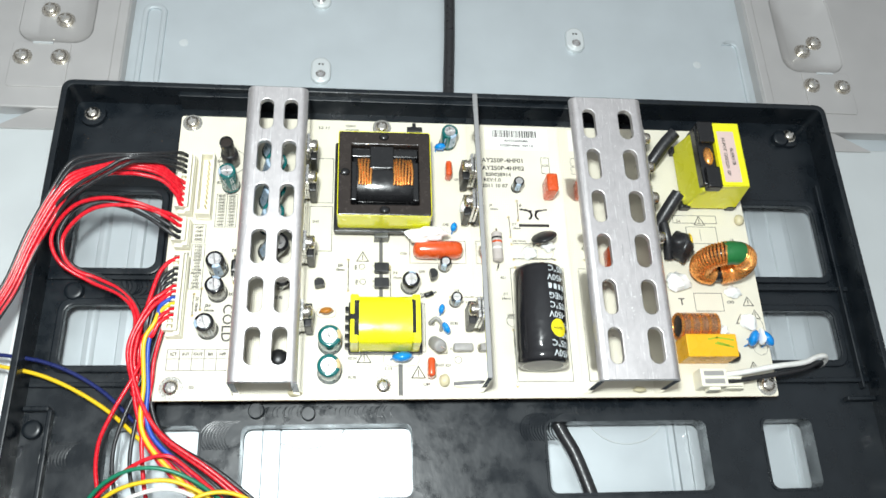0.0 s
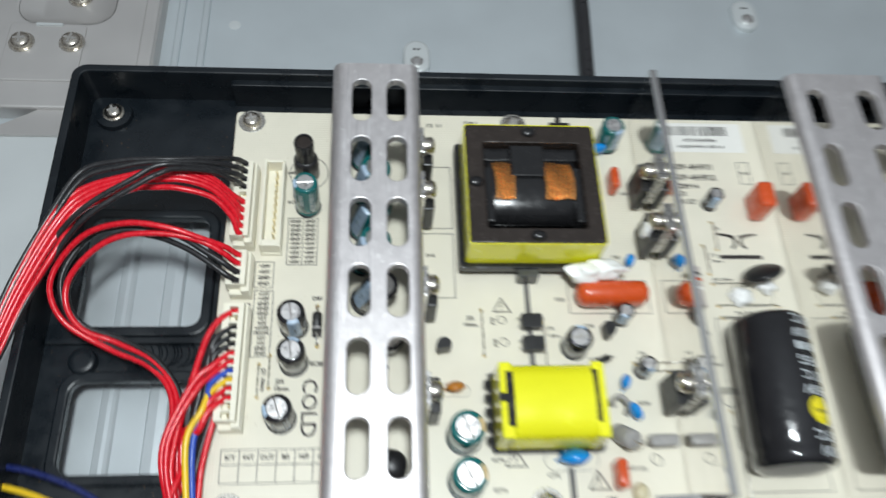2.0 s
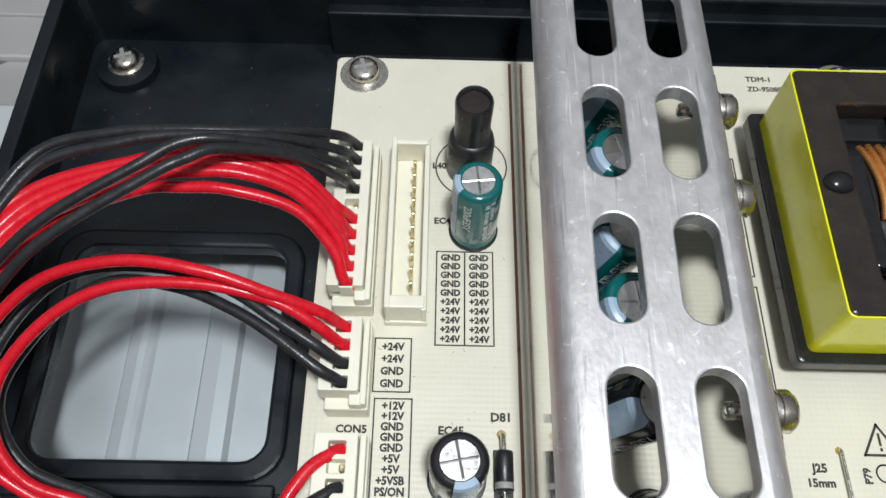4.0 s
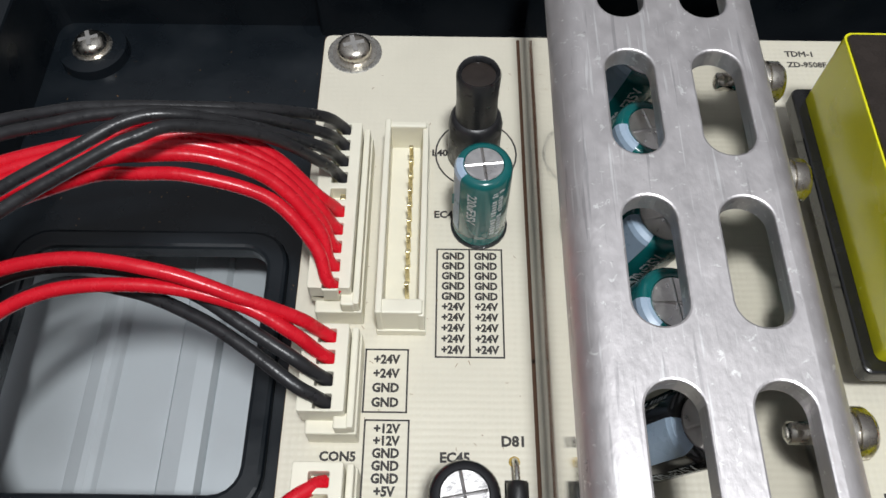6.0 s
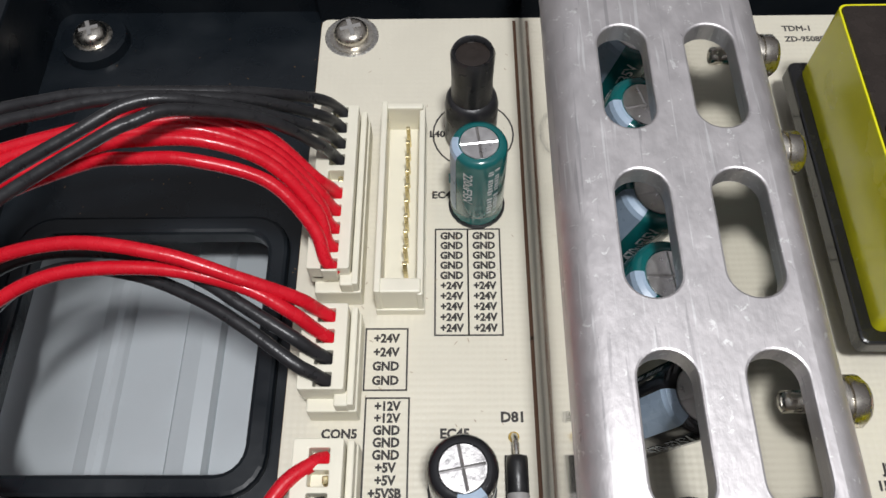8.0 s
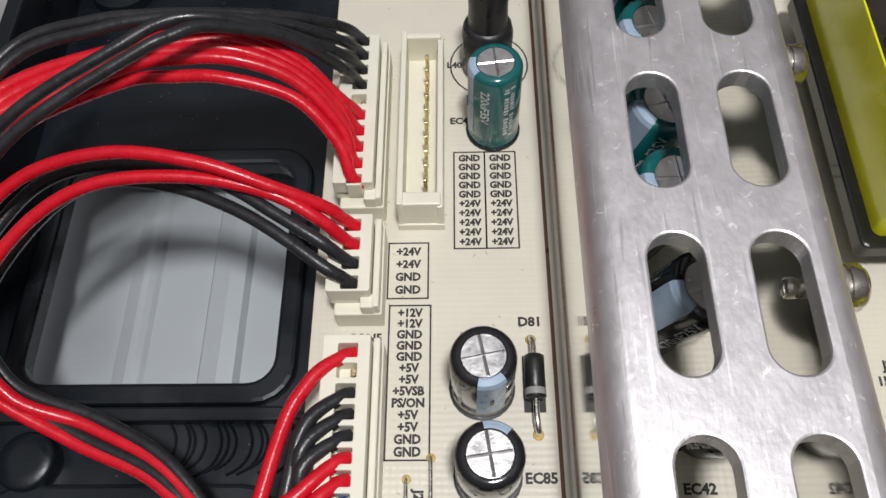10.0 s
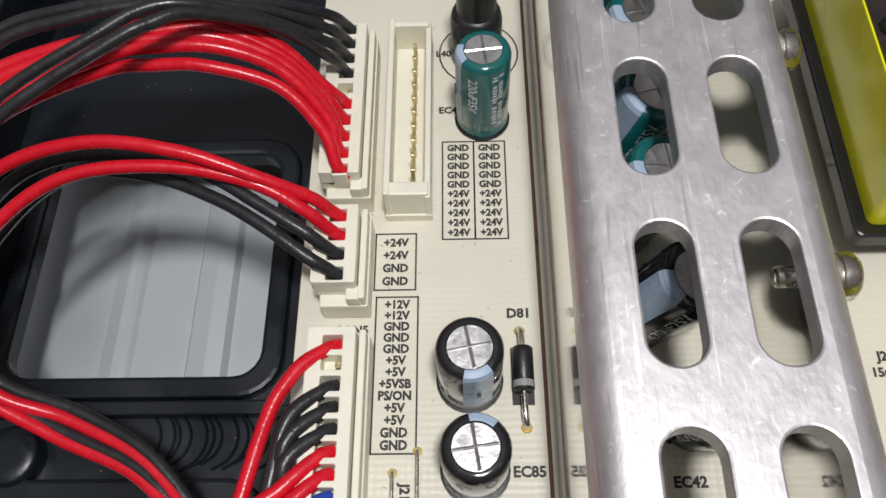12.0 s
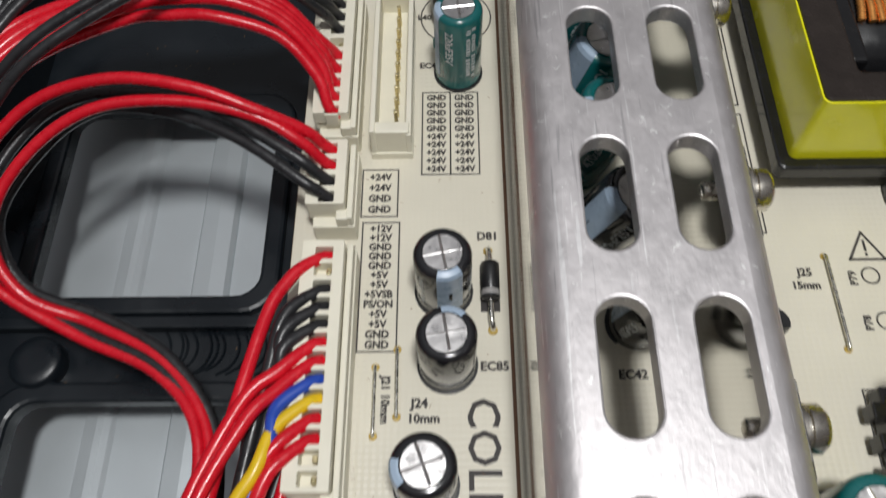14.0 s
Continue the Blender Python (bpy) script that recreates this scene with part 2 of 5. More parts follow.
def smooth_path(pts, step=6):
    pts = [Vector(p) for p in pts]
    pts = [pts[0] * 2 - pts[1]] + pts + [pts[-1] * 2 - pts[-2]]
    out = []
    for i in range(1, len(pts) - 2):
        a, b, c, d = pts[i - 1 : i + 3]
        for k in range(step):
            t = k / step
            out.append(0.5 * (2 * b + (c - a) * t + (2 * a - 5 * b + 4 * c - d) * t * t + (3 * b - a - 3 * c + d) * t**3))
    out.append(pts[-2])
    return out


def tube(pts, r, n=8, step=6, bm=None):
    bm = bm or bmesh.new()
    path = smooth_path(pts, step) if step > 1 else [Vector(p) for p in pts]
    up = Vector((0.13, 0.21, 1)).normalized()
    rings = []
    for i, p in enumerate(path):
        d = (path[min(i + 1, len(path) - 1)] - path[max(i - 1, 0)]).normalized()
        side = d.cross(up)
        if side.length < 1e-3:
            side = d.cross(Vector((1, 0, 0)))
        side.normalize()
        up = side.cross(d).normalized()
        rings.append([bm.verts.new(p + r * (math.cos(2 * math.pi * k / n) * side + math.sin(2 * math.pi * k / n) * up)) for k in range(n)])
    for a, b in zip(rings, rings[1:]):
        for k in range(n):
            bm.faces.new((a[k], a[(k + 1) % n], b[(k + 1) % n], b[k]))
    bm.faces.new(list(reversed(rings[0])))
    bm.faces.new(rings[-1])
    bmesh.ops.recalc_face_normals(bm, faces=bm.faces)
    return bm


def rounded(x0, x1, y0, y1, r, n=5):
    """The corners of a rounded rectangle, anticlockwise."""
    out = []
    for cx, cy, a0 in ((x1 - r, y1 - r, 0), (x0 + r, y1 - r, 90), (x0 + r, y0 + r, 180), (x1 - r, y0 + r, 270)):
        for k in range(n + 1):
            a = math.radians(a0 + 90 * k / n)
            out.append((cx + r * math.cos(a), cy + r * math.sin(a)))
    return out


def plate(outer, holes, z0, z1, bev=0.0, rim=True):
    """A flat plate with openings cut through it."""
    bm = bmesh.new()
    loops = []
    for loop in (outer, *holes):
        vs = [bm.verts.new((x, y, z1)) for x, y in loop]
        loops.append([bm.edges.new((a, b)) for a, b in zip(vs, vs[1:] + vs[:1])])
    bmesh.ops.triangle_fill(bm, use_beauty=True, use_dissolve=False, edges=[e for lp in loops for e in lp])
    bmesh.ops.recalc_face_normals(bm, faces=bm.faces)
    if bm.faces and sum(f.normal.z for f in bm.faces) < 0:
        bmesh.ops.reverse_faces(bm, faces=bm.faces)
    top = list(bm.faces)
    got = bmesh.ops.extrude_face_region(bm, geom=top)
    for v in [g for g in got["geom"] if isinstance(g, bmesh.types.BMVert)]:
        v.co.z = z1
    low = {v for f in top for v in f.verts}
    for v in low:
        v.co.z = z0
    bmesh.ops.recalc_face_normals(bm, faces=bm.faces)
    if bev:
        es = [e for e in bm.edges if len(e.link_faces) == 2 and e.calc_face_angle(0) > 1.2 and all(abs(v.co.z - z1) < 1e-6 for v in e.verts)]
        if not rim:
            xs, ys = [q[0] for q in outer], [q[1] for q in outer]
            edge = lambda v: min(abs(v.co.x - min(xs)), abs(v.co.x - max(xs)), abs(v.co.y - min(ys)), abs(v.co.y - max(ys))) < 1e-4
            es = [e for e in es if not all(edge(v) for v in e.verts)]
        bmesh.ops.bevel(bm, geom=es, offset=bev, segments=2, profile=0.5, affect="EDGES")
    return bm


def lettering(text, x, y, size, parent, rz=0.0, z=0.03, material=None, align="LEFT", name="lettering", bold=0.0, sx=1.0):
    """Printed words as a thin mesh under a thing."""
    cu = bpy.data.curves.new("lettering", "FONT")
    cu.body, cu.size, cu.align_x = text, size * MM, align
    cu.align_y = "CENTER"
    cu.offset = min((bold + 0.055) * size / 1.8, 0.08) * MM
    cu.resolution_u = 2
    tmp = bpy.data.objects.new("tmp", cu)
    me = bpy.data.meshes.new_from_object(tmp)
    bpy.data.objects.remove(tmp)
    me.transform(pose(x * MM, y * MM, z * MM, 0, 0, rz) @ Matrix.Diagonal((sx, 1, 1, 1)))
    me.materials.clear()
    me.materials.append(material or INK)
    ob = new(name, me)
    ob.parent = parent
    return ob


def strokes(rows, w, parent, name="print_line", z=0.025, material=None):
    """Printed lines, each from point to point, as one thin print."""
    bm = bmesh.new()
    for x0, y0, x1, y1 in rows:
        d = Vector((x1 - x0, y1 - y0, 0))
        d.normalize()
        s = Vector((-d.y, d.x, 0)) * w / 2
        a, b = Vector((x0, y0, z)) - d * w / 2, Vector((x1, y1, z)) + d * w / 2
        bm.faces.new([bm.verts.new(p) for p in (a - s, b - s, b + s, a + s)])
    return part(name, bm, material or INK, parent)


def outline(x0, x1, y0, y1, parent, w=0.26, name="print_frame"):
    return strokes([(x0, y0, x1, y0), (x1, y0, x1, y1), (x1, y1, x0, y1), (x0, y1, x0, y0)], w, parent, name)


def ring_print(x, y, r, parent, w=0.26, n=28, a0=0, a1=360):
    pts = [(x + r * math.cos(math.radians(a0 + (a1 - a0) * k / n)), y + r * math.sin(math.radians(a0 + (a1 - a0) * k / n))) for k in range(n + 1)]
    return strokes([(*a, *b) for a, b in zip(pts, pts[1:])], w, parent, "print_ring")


def warning(x, y, s, parent):
    h = s * 0.87
    strokes([(x - s / 2, y - h / 2, x + s / 2, y - h / 2), (x + s / 2, y - h / 2, x, y + h / 2), (x, y + h / 2, x - s / 2, y - h / 2), (x, y + h * 0.18, x, y - h * 0.16), (x, y - h * 0.3, x, y - h * 0.33)], s * 0.075, parent, "warning_mark")

# ---- chassis behind the tray ----
chassis = thing("metal_chassis", "pale grey galvanised metal back panel of the flat screen", "metal panel", kind="structure")
part("sheet", box(-520, 800, -520, 620, -28, -26), CHASSIS, chassis)
for x0, x1, y1 in ((-33.5, -20.5, 88), (301, 313, 80)):
    part("pressed_rib", plate(rounded(x0, x1, -30, y1, 5.5, 8), [rounded(x0 + 3, x1 - 3, -28, y1 - 3, 3, 6)], -26.3, -24.6, 0.8), CHASSIS, chassis)


def pressed_rail(pts, y0=-500, y1=-20):
    """A shallow folded rail: rows of (x, height over the sheet) drawn out along y."""
    bm = bmesh.new()
    a = [bm.verts.new((x, y0, -26.05 + h)) for x, h in pts]
    b = [bm.verts.new((x, y1, -26.05 + h)) for x, h in pts]
    for k in range(len(pts) - 1):
        bm.faces.new((a[k], a[k + 1], b[k + 1], b[k]))
    bm.faces.new(a)
    bm.faces.new(b)
    bm.faces.new((a[0], b[0], b[-1], a[-1]))
    bmesh.ops.recalc_face_normals(bm, faces=bm.faces)
    part("pressed_rail", bm, CHASSIS, chassis)


for rail in (
    [(-39.2, 0), (-38.7, 1.0), (-36.6, 1.25), (-35.4, 1.2), (-34.4, 0.6), (-33.6, 0)],
    [(-24.4, 0), (-23.8, 1.1), (-20.8, 1.3), (-18.0, 1.1), (-17.3, 0.5), (-17.0, 0)],
    [(44.3, 0), (45.0, 0.7), (50.6, 0.9), (52.4, 0.5), (53.0, 0)],
    [(233.5, 0), (234.2, 1.2), (236.6, 1.3), (238.0, 0.4), (243.6, 0.4), (244.4, 0)],
    [(295.6, 0), (296.4, 1.2), (298.4, 1.2), (299.2, 0)],
    [(306.5, 0), (307.2, 0.9), (314.5, 1.2), (317.4, 1.0), (318.2, 0)],
):
    pressed_rail(rail)


def embossed_tab(x, y):
    """A raised oval pad with a round pin and a small slot, its dark painted."""
    bm = plate(rounded(x - 5.5, x + 5.5, y - 8.5, y + 8.5, 5.4, 6), [], -26.2, -23.4, 1.2)
    ob = part("raised_tab", bm, CHASSIS_W, chassis)
    part("pin", lathe([(2.6, -23.6), (2.6, -22.2), (1.8, -21.6), (1.3, -21.6), (1.1, -22.2)], x, y - 3.5, n=18), ALU_PLAIN, ob)
    # two black squares paint the shade inside the slot, which is not cut
    for dx in (-0.9, 0.9):
        part("slot", box(x + dx - 0.5, x + dx + 0.5, y + 3, y + 4, -23.5, -23.3), INK, ob)


for x, y in ((65, 47), (211, 75), (64, 98)):
    embossed_tab(x, y)
for x, y in ((-10, 63), (284, 62)):
    part("weld_spot", lathe([(2.6, -26.1), (2.4, -25.8), (1.2, -25.7)], x, y, n=9), CHASSIS_W, chassis)
for x in (64, 214):
    bm = bmesh.new()
    pts = [(x + 0 + 19 * math.cos(a / 20 * 2 * math.pi), -142 + 15 * math.sin(a / 20 * 2 * math.pi), -25.8) for a in range(21)]
    tube(pts, 0.35, 5, 2, bm)
    part("pressed_ring", bm, CHASSIS_W, chassis)


def screw(name, x, y, z, r, parent=None, label="", rz=20.0, group=""):
    """A pan-head screw with a flat grey cross drawn as its shaded recess."""
    ob = thing(name, label or "round silver cross-head screw", "screw", group, (x, y, z), rz)
    bm = bmesh.new()
    prof = [(r * 1.25, 0), (r * 1.25, 0.25), (r, 0.3), (r, r * 0.35), (r * 0.9, r * 0.55), (r * 0.7, r * 0.7), (r * 0.42, r * 0.76)]
    lathe(prof, n=24, bm=bm)
    part("head", bm, STEEL, ob, smooth=True)
    # no hollow is cut: the grey of this cross paints its shade
    cross = box(-r * 0.6, r * 0.6, -r * 0.13, r * 0.13, r * 0.74, r * 0.79)
    box(-r * 0.13, r * 0.13, -r * 0.6, r * 0.6, r * 0.745, r * 0.795, bm=cross)
    part("recess_shade", cross, GREY_E, ob)
    return ob


def side_bracket(side):
    """A folded mounting bracket with a corner ear and a pressed pocket."""
    s = -1 if side == "left" else 1
    cx = 139
    fx = lambda x: (cx + s * (x - cx)) if s == 1 else cx - (x - cx)
    ob = thing("mounting_bracket", "folded pale grey steel bracket screwed beside the black tray", "bracket", "mounting brackets", (0, 0, -26))
    ob.matrix_world = Matrix.Identity(4)
    xs, hx, px = sorted((fx(316), fx(470))), sorted((fx(334), fx(371))), sorted((fx(340), fx(363.5)))
    hole, floor_loop = rounded(*hx, 55, 112, 9), rounded(*px, 60, 100, 4)
    part("flange", plate(rounded(*xs, 14, 600, 3), [hole], -25.8, -18.6, 0.9), BRACKET, ob)
    bm = bmesh.new()
    lip = [bm.verts.new((x, y, -19.0)) for x, y in hole]
    low = [bm.verts.new((x, y, -22.6)) for x, y in floor_loop]
    for k in range(len(lip)):
        bm.faces.new((lip[k], lip[(k + 1) % len(lip)], low[(k + 1) % len(lip)], low[k]))
    bm.faces.new(low)
    bmesh.ops.recalc_face_normals(bm, faces=bm.faces)
    if sum(f.normal.z for f in bm.faces) < 0:
        bmesh.ops.reverse_faces(bm, faces=bm.faces)
    part("pressed_pocket", bm, BRACKET, ob, smooth=True)
    ridge = sorted((fx(316.5), fx(322)))
    part("folded_edge", box(*ridge, 14.5, 600, -19.2, -17.4, 0.8), BRACKET, ob)
    xs = sorted((fx(343), fx(372)))
    part("tab", plate(rounded(xs[0], xs[1], 26, 54, 2), [], -18.9, -17.8, 0.4), BRACKET, ob)
    xs = sorted((fx(352), fx(362)))
    part("slot_edge", box(xs[0], xs[1], 52.5, 53.6, -17.9, -17.1), CHASSIS_W, ob)
    xs = sorted((fx(345), fx(480)))
    part("side_skirt", box(xs[0], xs[1], -520, 4, -25.8, -20.5, 1.2), CHASSIS_W, ob)
    bm = bmesh.new()
    vs = [bm.verts.new(p) for p in ((fx(340), 24, -22.3), (fx(340), 2, -20.3), (fx(374), 2, -20.3))]
    up = [bm.verts.new(v.co + Vector((0, 0, 1.2))) for v in vs]
    bm.faces.new(vs)
    bm.faces.new(up)
    for i in range(3):
        bm.faces.new((vs[i], vs[(i + 1) % 3], up[(i + 1) % 3], up[i]))
    bmesh.ops.recalc_face_normals(bm, faces=bm.faces)
    part("gusset", bm, BRACKET, ob)
    for x, y, z in ((350, 72, -22.5), (358.6, 78.5, -22.5), (347.3, 44.5, -17.7), (366.0, 44.0, -17.7)):
        screw("bracket_screw", fx(x), y, z, 3.9, label="silver cross-head screw in the grey steel bracket", group="bracket screws", rz=x)


side_bracket("left")
side_bracket("right")

# ---- black plastic tray ----
tray = thing("plastic_tray", "black moulded plastic tray with rectangular openings under the board", "tray")
WINDOWS = [(-46.0, -7, -76.6, -37), (-44, -7, -122.5, -94), (-19, 20, -181, -148), (36, 112, -181, -148), (171, 248, -181, -148), (274, 300, -181, -148), (280, 324, -78, -37.5), (278, 322, -121, -95.5)]
X0, X1, Y0, Y1 = -55, 333.5, -236, 14.5
part("floor", plate(rounded(X0, X1, Y0, Y1, 4), [rounded(a, b, c, d, 4) for a, b, c, d in WINDOWS], -13.5, -11.5, 0.3), TRAY, tray)
for a, b, c, d in WINDOWS:
    if c > -140:
        part("opening_collar", plate(rounded(a - 3, b + 3, c - 3, d + 3, 6), [rounded(a + 0.3, b - 0.3, c + 0.3, d - 0.3, 4)], -11.7, -9.6, 0.7), TRAY, tray)
    else:
        part("opening_skirt", plate(rounded(a - 0.2, b + 0.2, c - 0.2, d + 0.2, 4.2), [rounded(a + 0.9, b - 0.9, c + 0.9, d - 0.9, 3.4)], -21, -11), TRAY, tray)
part("rim", plate(rounded(X0 - 2, X1 + 2, Y0 - 2, Y1 + 2, 5), [rounded(X0 + 1, X1 - 1, Y0 + 1, Y1 - 1, 3)], -14, 4, 0.6), TRAY, tray, "tall outer wall", smooth=False)
for xa, xb in ((X0 - 4.0, X0 - 1.9), (X1 + 1.9, X1 + 4.0)):
    part("rim_lip", box(xa, xb, Y0, -14, -14, -1, 0.6), TRAY, tray)
for xa, xb in ((X0 - 4.6, X0 - 1.5), (X1 + 1.5, X1 + 4.6)):
    part("corner_ear", box(xa, xb, -25, -8, -14, -2, 1.2), TRAY, tray)
part("back_ledge", box(-3, 230, 11, 14, -12, 0.5, 0.4), TRAY, tray)
for y in (-85.5, -132):
    yl = -82.2 if y > -100 else y
    part("cross_rib", box(-53.5, -5, yl, yl + 2.2, -11.7, -9.4, 0.4), TRAY, tray)
    part("cross_rib", box(281, 332.2, y, y + 2.2, -11.7, -8.4, 0.5), TRAY, tray)
part("cross_rib", box(-53.5, -43, -142.5, -140.5, -11.7, -7.4, 0.5), TRAY, tray)
part("cross_rib", box(-43.5, -41.5, -230, -142, -11.7, -7.6, 0.5), TRAY, tray)
part("cross_rib", box(327.6, 329.2, -135, -26, -11.7, -8.0, 0.5), TRAY, tray)
part("cross_rib", box(318, 332.2, -141, -139, -11.7, -7.4, 0.5), TRAY, tray)
for x, y, r in ((65.5, -144.5, 3.0), (-41, -88, 4.2), (43, -143, 3.5), (315, 3, 4.5), (-49, -150, 4)):
    part("moulded_boss", lathe([(r, -11.6), (r, -8.8), (r * 0.9, -8.3), (r * 0.5, -8.3)], x, y, n=24), TRAY, tray, smooth=True)
for x, y in ((5.4, -4), (8, -135), (98, -135), (98, -4), (274.6, -135.1)):
    part("stand_off", lathe([(4.5, -11.6), (3.6, -1.7)], x, y, n=20), TRAY, tray)
for x, y in ((-45.5, 5.5), (320, 4.5)):
    part("screw_seat", lathe([(6.5, -11.6), (6.2, -9.6), (4.2, -9.4)], x, y, n=28), TRAY, tray, smooth=True)
    screw("tray_screw", x, y, -9.4, 3.0, label="dark cross-head screw holding the black tray", group="tray screws")
# swirl marks left by the moulding
for x, y, n, s in ((-45, -160, 9, 1), (160, -150, 12, 1), (30, -152, 9, -1)):
    bm = bmesh.new()
    for k in range(n):
        pts = [(x + 9 + k * 1.3 * s + 9 * math.cos(a), y - 2 + 7.5 * math.sin(a), -11.5) for a in (1.9, 2.3, 2.7, 3.1, 3.5, 3.9)]
        tube(pts, 0.3, 5, 2, bm)
    part("moulding_swirl", bm, TRAY, tray)
rnd0 = random.Random(2)
bm = bmesh.new()
for k in range(19):
    x, r = -25 + 1.55 * k, 4.2 + 0.5 * math.sin(k * 1.9)
    tube([(x + r * math.cos(a), -85.2 + r * math.sin(a), -11.48) for a in (-1.3, -0.8, -0.3, 0.2, 0.7, 1.2, 1.7)], 0.24, 5, 2, bm)
part("moulding_swirl", bm, TRAY, tray)
for x0, x1 in ((44, 106), (166, 236)):
    bm = bmesh.new()
    x = x0
    while x < x1:
        r = rnd0.uniform(2.4, 3.4)
        tube([(x - r * math.cos(a), -143.6 + r * math.sin(a), -11.5) for a in (-0.9, -0.4, 0.1, 0.6, 1.1)], 0.2, 5, 2, bm)
        x += rnd0.choice((1.0, 1.2, 1.5, 2.6))
    part("moulding_swirl", bm, TRAY, tray)

# ---- circuit board ----
board = thing("circuit_board", "cream coated power supply circuit board with black print", "circuit board")
BX1, BY0 = 279.5, -140.5
part("laminate", plate(rounded(0, BX1, BY0, 0, 1.2, 3), [], -1.6, -0.05), BOARD_EDGE, board, "brown laminate edge")
part("resist_face", plate(rounded(0.05, BX1 - 0.05, BY0 + 0.05, -0.05, 1.2, 3), [], -0.06, 0.0), BOARD, board)
# the isolation slot beside the first heat sink
strokes([(33.5, -1, 33.6, -60), (33.6, -60, 33.7, -138)], 0.55, board, "cut_slot", 0.02, SLOT)

GND, P24 = "GND", "+24V"


def legend(x0, x1, y0, y1, words, size):
    outline(x0, x1, y0, y1, board, 0.24)
    n = len(words)
    for k, w in enumerate(words):
        y = y1 - (y1 - y0) * (k + 0.72) / (n + 0.36)
        lettering(w, (x0 + x1) / 2, y, size, board, align="CENTER", bold=0.035, sx=0.92)


legend(10.5, 16.3, -67.4, -58.5, [P24, P24, GND, GND], 1.75)
legend(10.9, 16.7, -90.2, -68.5, ["+12V", "+12V", GND, GND, GND, "+5V", "+5V", "+5VSB", "PS/ON", "+5V", "+5V", GND, GND], 1.7)
legend(20.1, 24.85, -59.5, -42.5, [GND] * 5 + [P24] * 5, 1.6)
legend(24.85, 29.6, -59.5, -42.5, [GND] * 5 + [P24] * 5, 1.6)
lettering("D81", 30.5, -71.2, 1.9, board, align="CENTER", bold=0.03)
lettering("EC85", 31.0, -92.6, 1.9, board, align="CENTER", bold=0.03)
lettering("EC42", 50.7, -94.0, 1.9, board, align="CENTER", bold=0.03)
lettering("J24", 20.2, -98.0, 1.9, board, align="CENTER", bold=0.03)
lettering("10mm", 20.8, -100.2, 1.8, board, align="CENTER", bold=0.03)
lettering("J21 10mm", 15.3, -97.4, 1.7, board, rz=-90, align="CENTER", bold=0.03)
lettering("COLD", 29.0, -106, 6.4, board, rz=-90, align="CENTER", bold=0.03)
lettering("EC45", 22.8, -73.4, 1.8, board, align="CENTER", bold=0.02)
lettering("CON5", 7.6, -73.4, 1.7, board, align="CENTER", bold=0.02)
lettering("EC46", 19.5, -36.5, 1.7, board, align="LEFT", bold=0.02)
lettering("L40", 19.0, -25.0, 1.7, board, align="LEFT", bold=0.02)
lettering("J25", 78.4, -78.0, 1.8, board, align="CENTER", bold=0.03)
lettering("15mm", 78.2, -80.2, 1.7, board, align="CENTER", bold=0.03)
lettering("P79", 85.5, -79.0, 1.6, board, rz=90, align="CENTER", bold=0.03)
lettering("P78", 86.0, -86.3, 1.6, board, rz=90, align="CENTER", bold=0.03)
ring_print(88.2, -78.6, 1.3, board)
ring_print(88.6, -86.0, 1.3, board)
ring_print(26, -25, 6.4, board)
warning(88.5, -73.5, 5.4, board)
warning(89.5, -121.5, 6.0, board)
warning(113.5, -128.5, 6.0, board)
warning(255.5, -52, 5.5, board)
warning(275, -66, 5.0, board)
warning(273, -94.5, 5.0, board)
warning(268, -103.5, 5.0, board)
warning(275.5, -101, 4.6, board)
warning(270, -126.5, 5.0, board)
# test table
strokes([(5, -118, 34, -118), (5, -122.2, 34, -122.2), (5, -127.4, 34, -127.4)] + [(5 + 5.2 * k, -118, 5 + 5.2 * k, -127.4) for k in range(6)], 0.24, board)
for k, w in enumerate(("ICT", "INT", "OUT", "B/I", "H/P", "AT")):
    lettering(w, 7.6 + 5.2 * k, -120.2, 1.9, board, align="CENTER", bold=0.02)
lettering("G2", 16.3, -134.8, 1.9, board, align="CENTER")
lettering("12 11", 66, -4.6, 2.0, board, align="LEFT", sx=1.3)
lettering("TDM-1", 79.5, -3.2, 1.7, board)
lettering("ZD-9508F", 79.5, -5.6, 1.6, board)
lettering("D42", 64.8, -56, 1.7, board)
lettering("D40", 64.8, -72.5, 1.7, board)
lettering("EC94", 82.5, -122.3, 1.7, board)
lettering("EC93", 82.5, -130.8, 1.7, board)
lettering("T2", 84, -118.9, 1.8, board, align="RIGHT")
lettering("CY4", 98.5, -127.0, 1.9, board)
lettering("C84", 115.5, -134.0, 1.8, board)
lettering("R107 Z21", 121.5, -125.5, 1.7, board)
lettering("C43", 106, -71.8, 1.8, board)
lettering("C42", 126.5, -56.5, 1.7, board)
lettering("C41", 133, -32.0, 1.7, board)
lettering("Q90", 114.5, -80.8, 1.7, board)
lettering("D79", 115, -92.0, 1.7, board)
lettering("J10", 102.5, -81.5, 1.7, board)
lettering("15mm", 102.5, -84, 1.6, board)
lettering("J14", 131, -90.0, 1.7, board)
lettering("10mm", 130, -92, 1.6, board)
lettering("C83", 118.5, -106.5, 1.7, board)
lettering("EC81", 128.5, -106, 1.7, board)
lettering("C86", 128, -118.0, 1.6, board)
lettering("C85", 133.5, -118.0, 1.6, board)
outline(63.5, 74, -46, -22, board)
outline(63.5, 74, -71, -48, board)
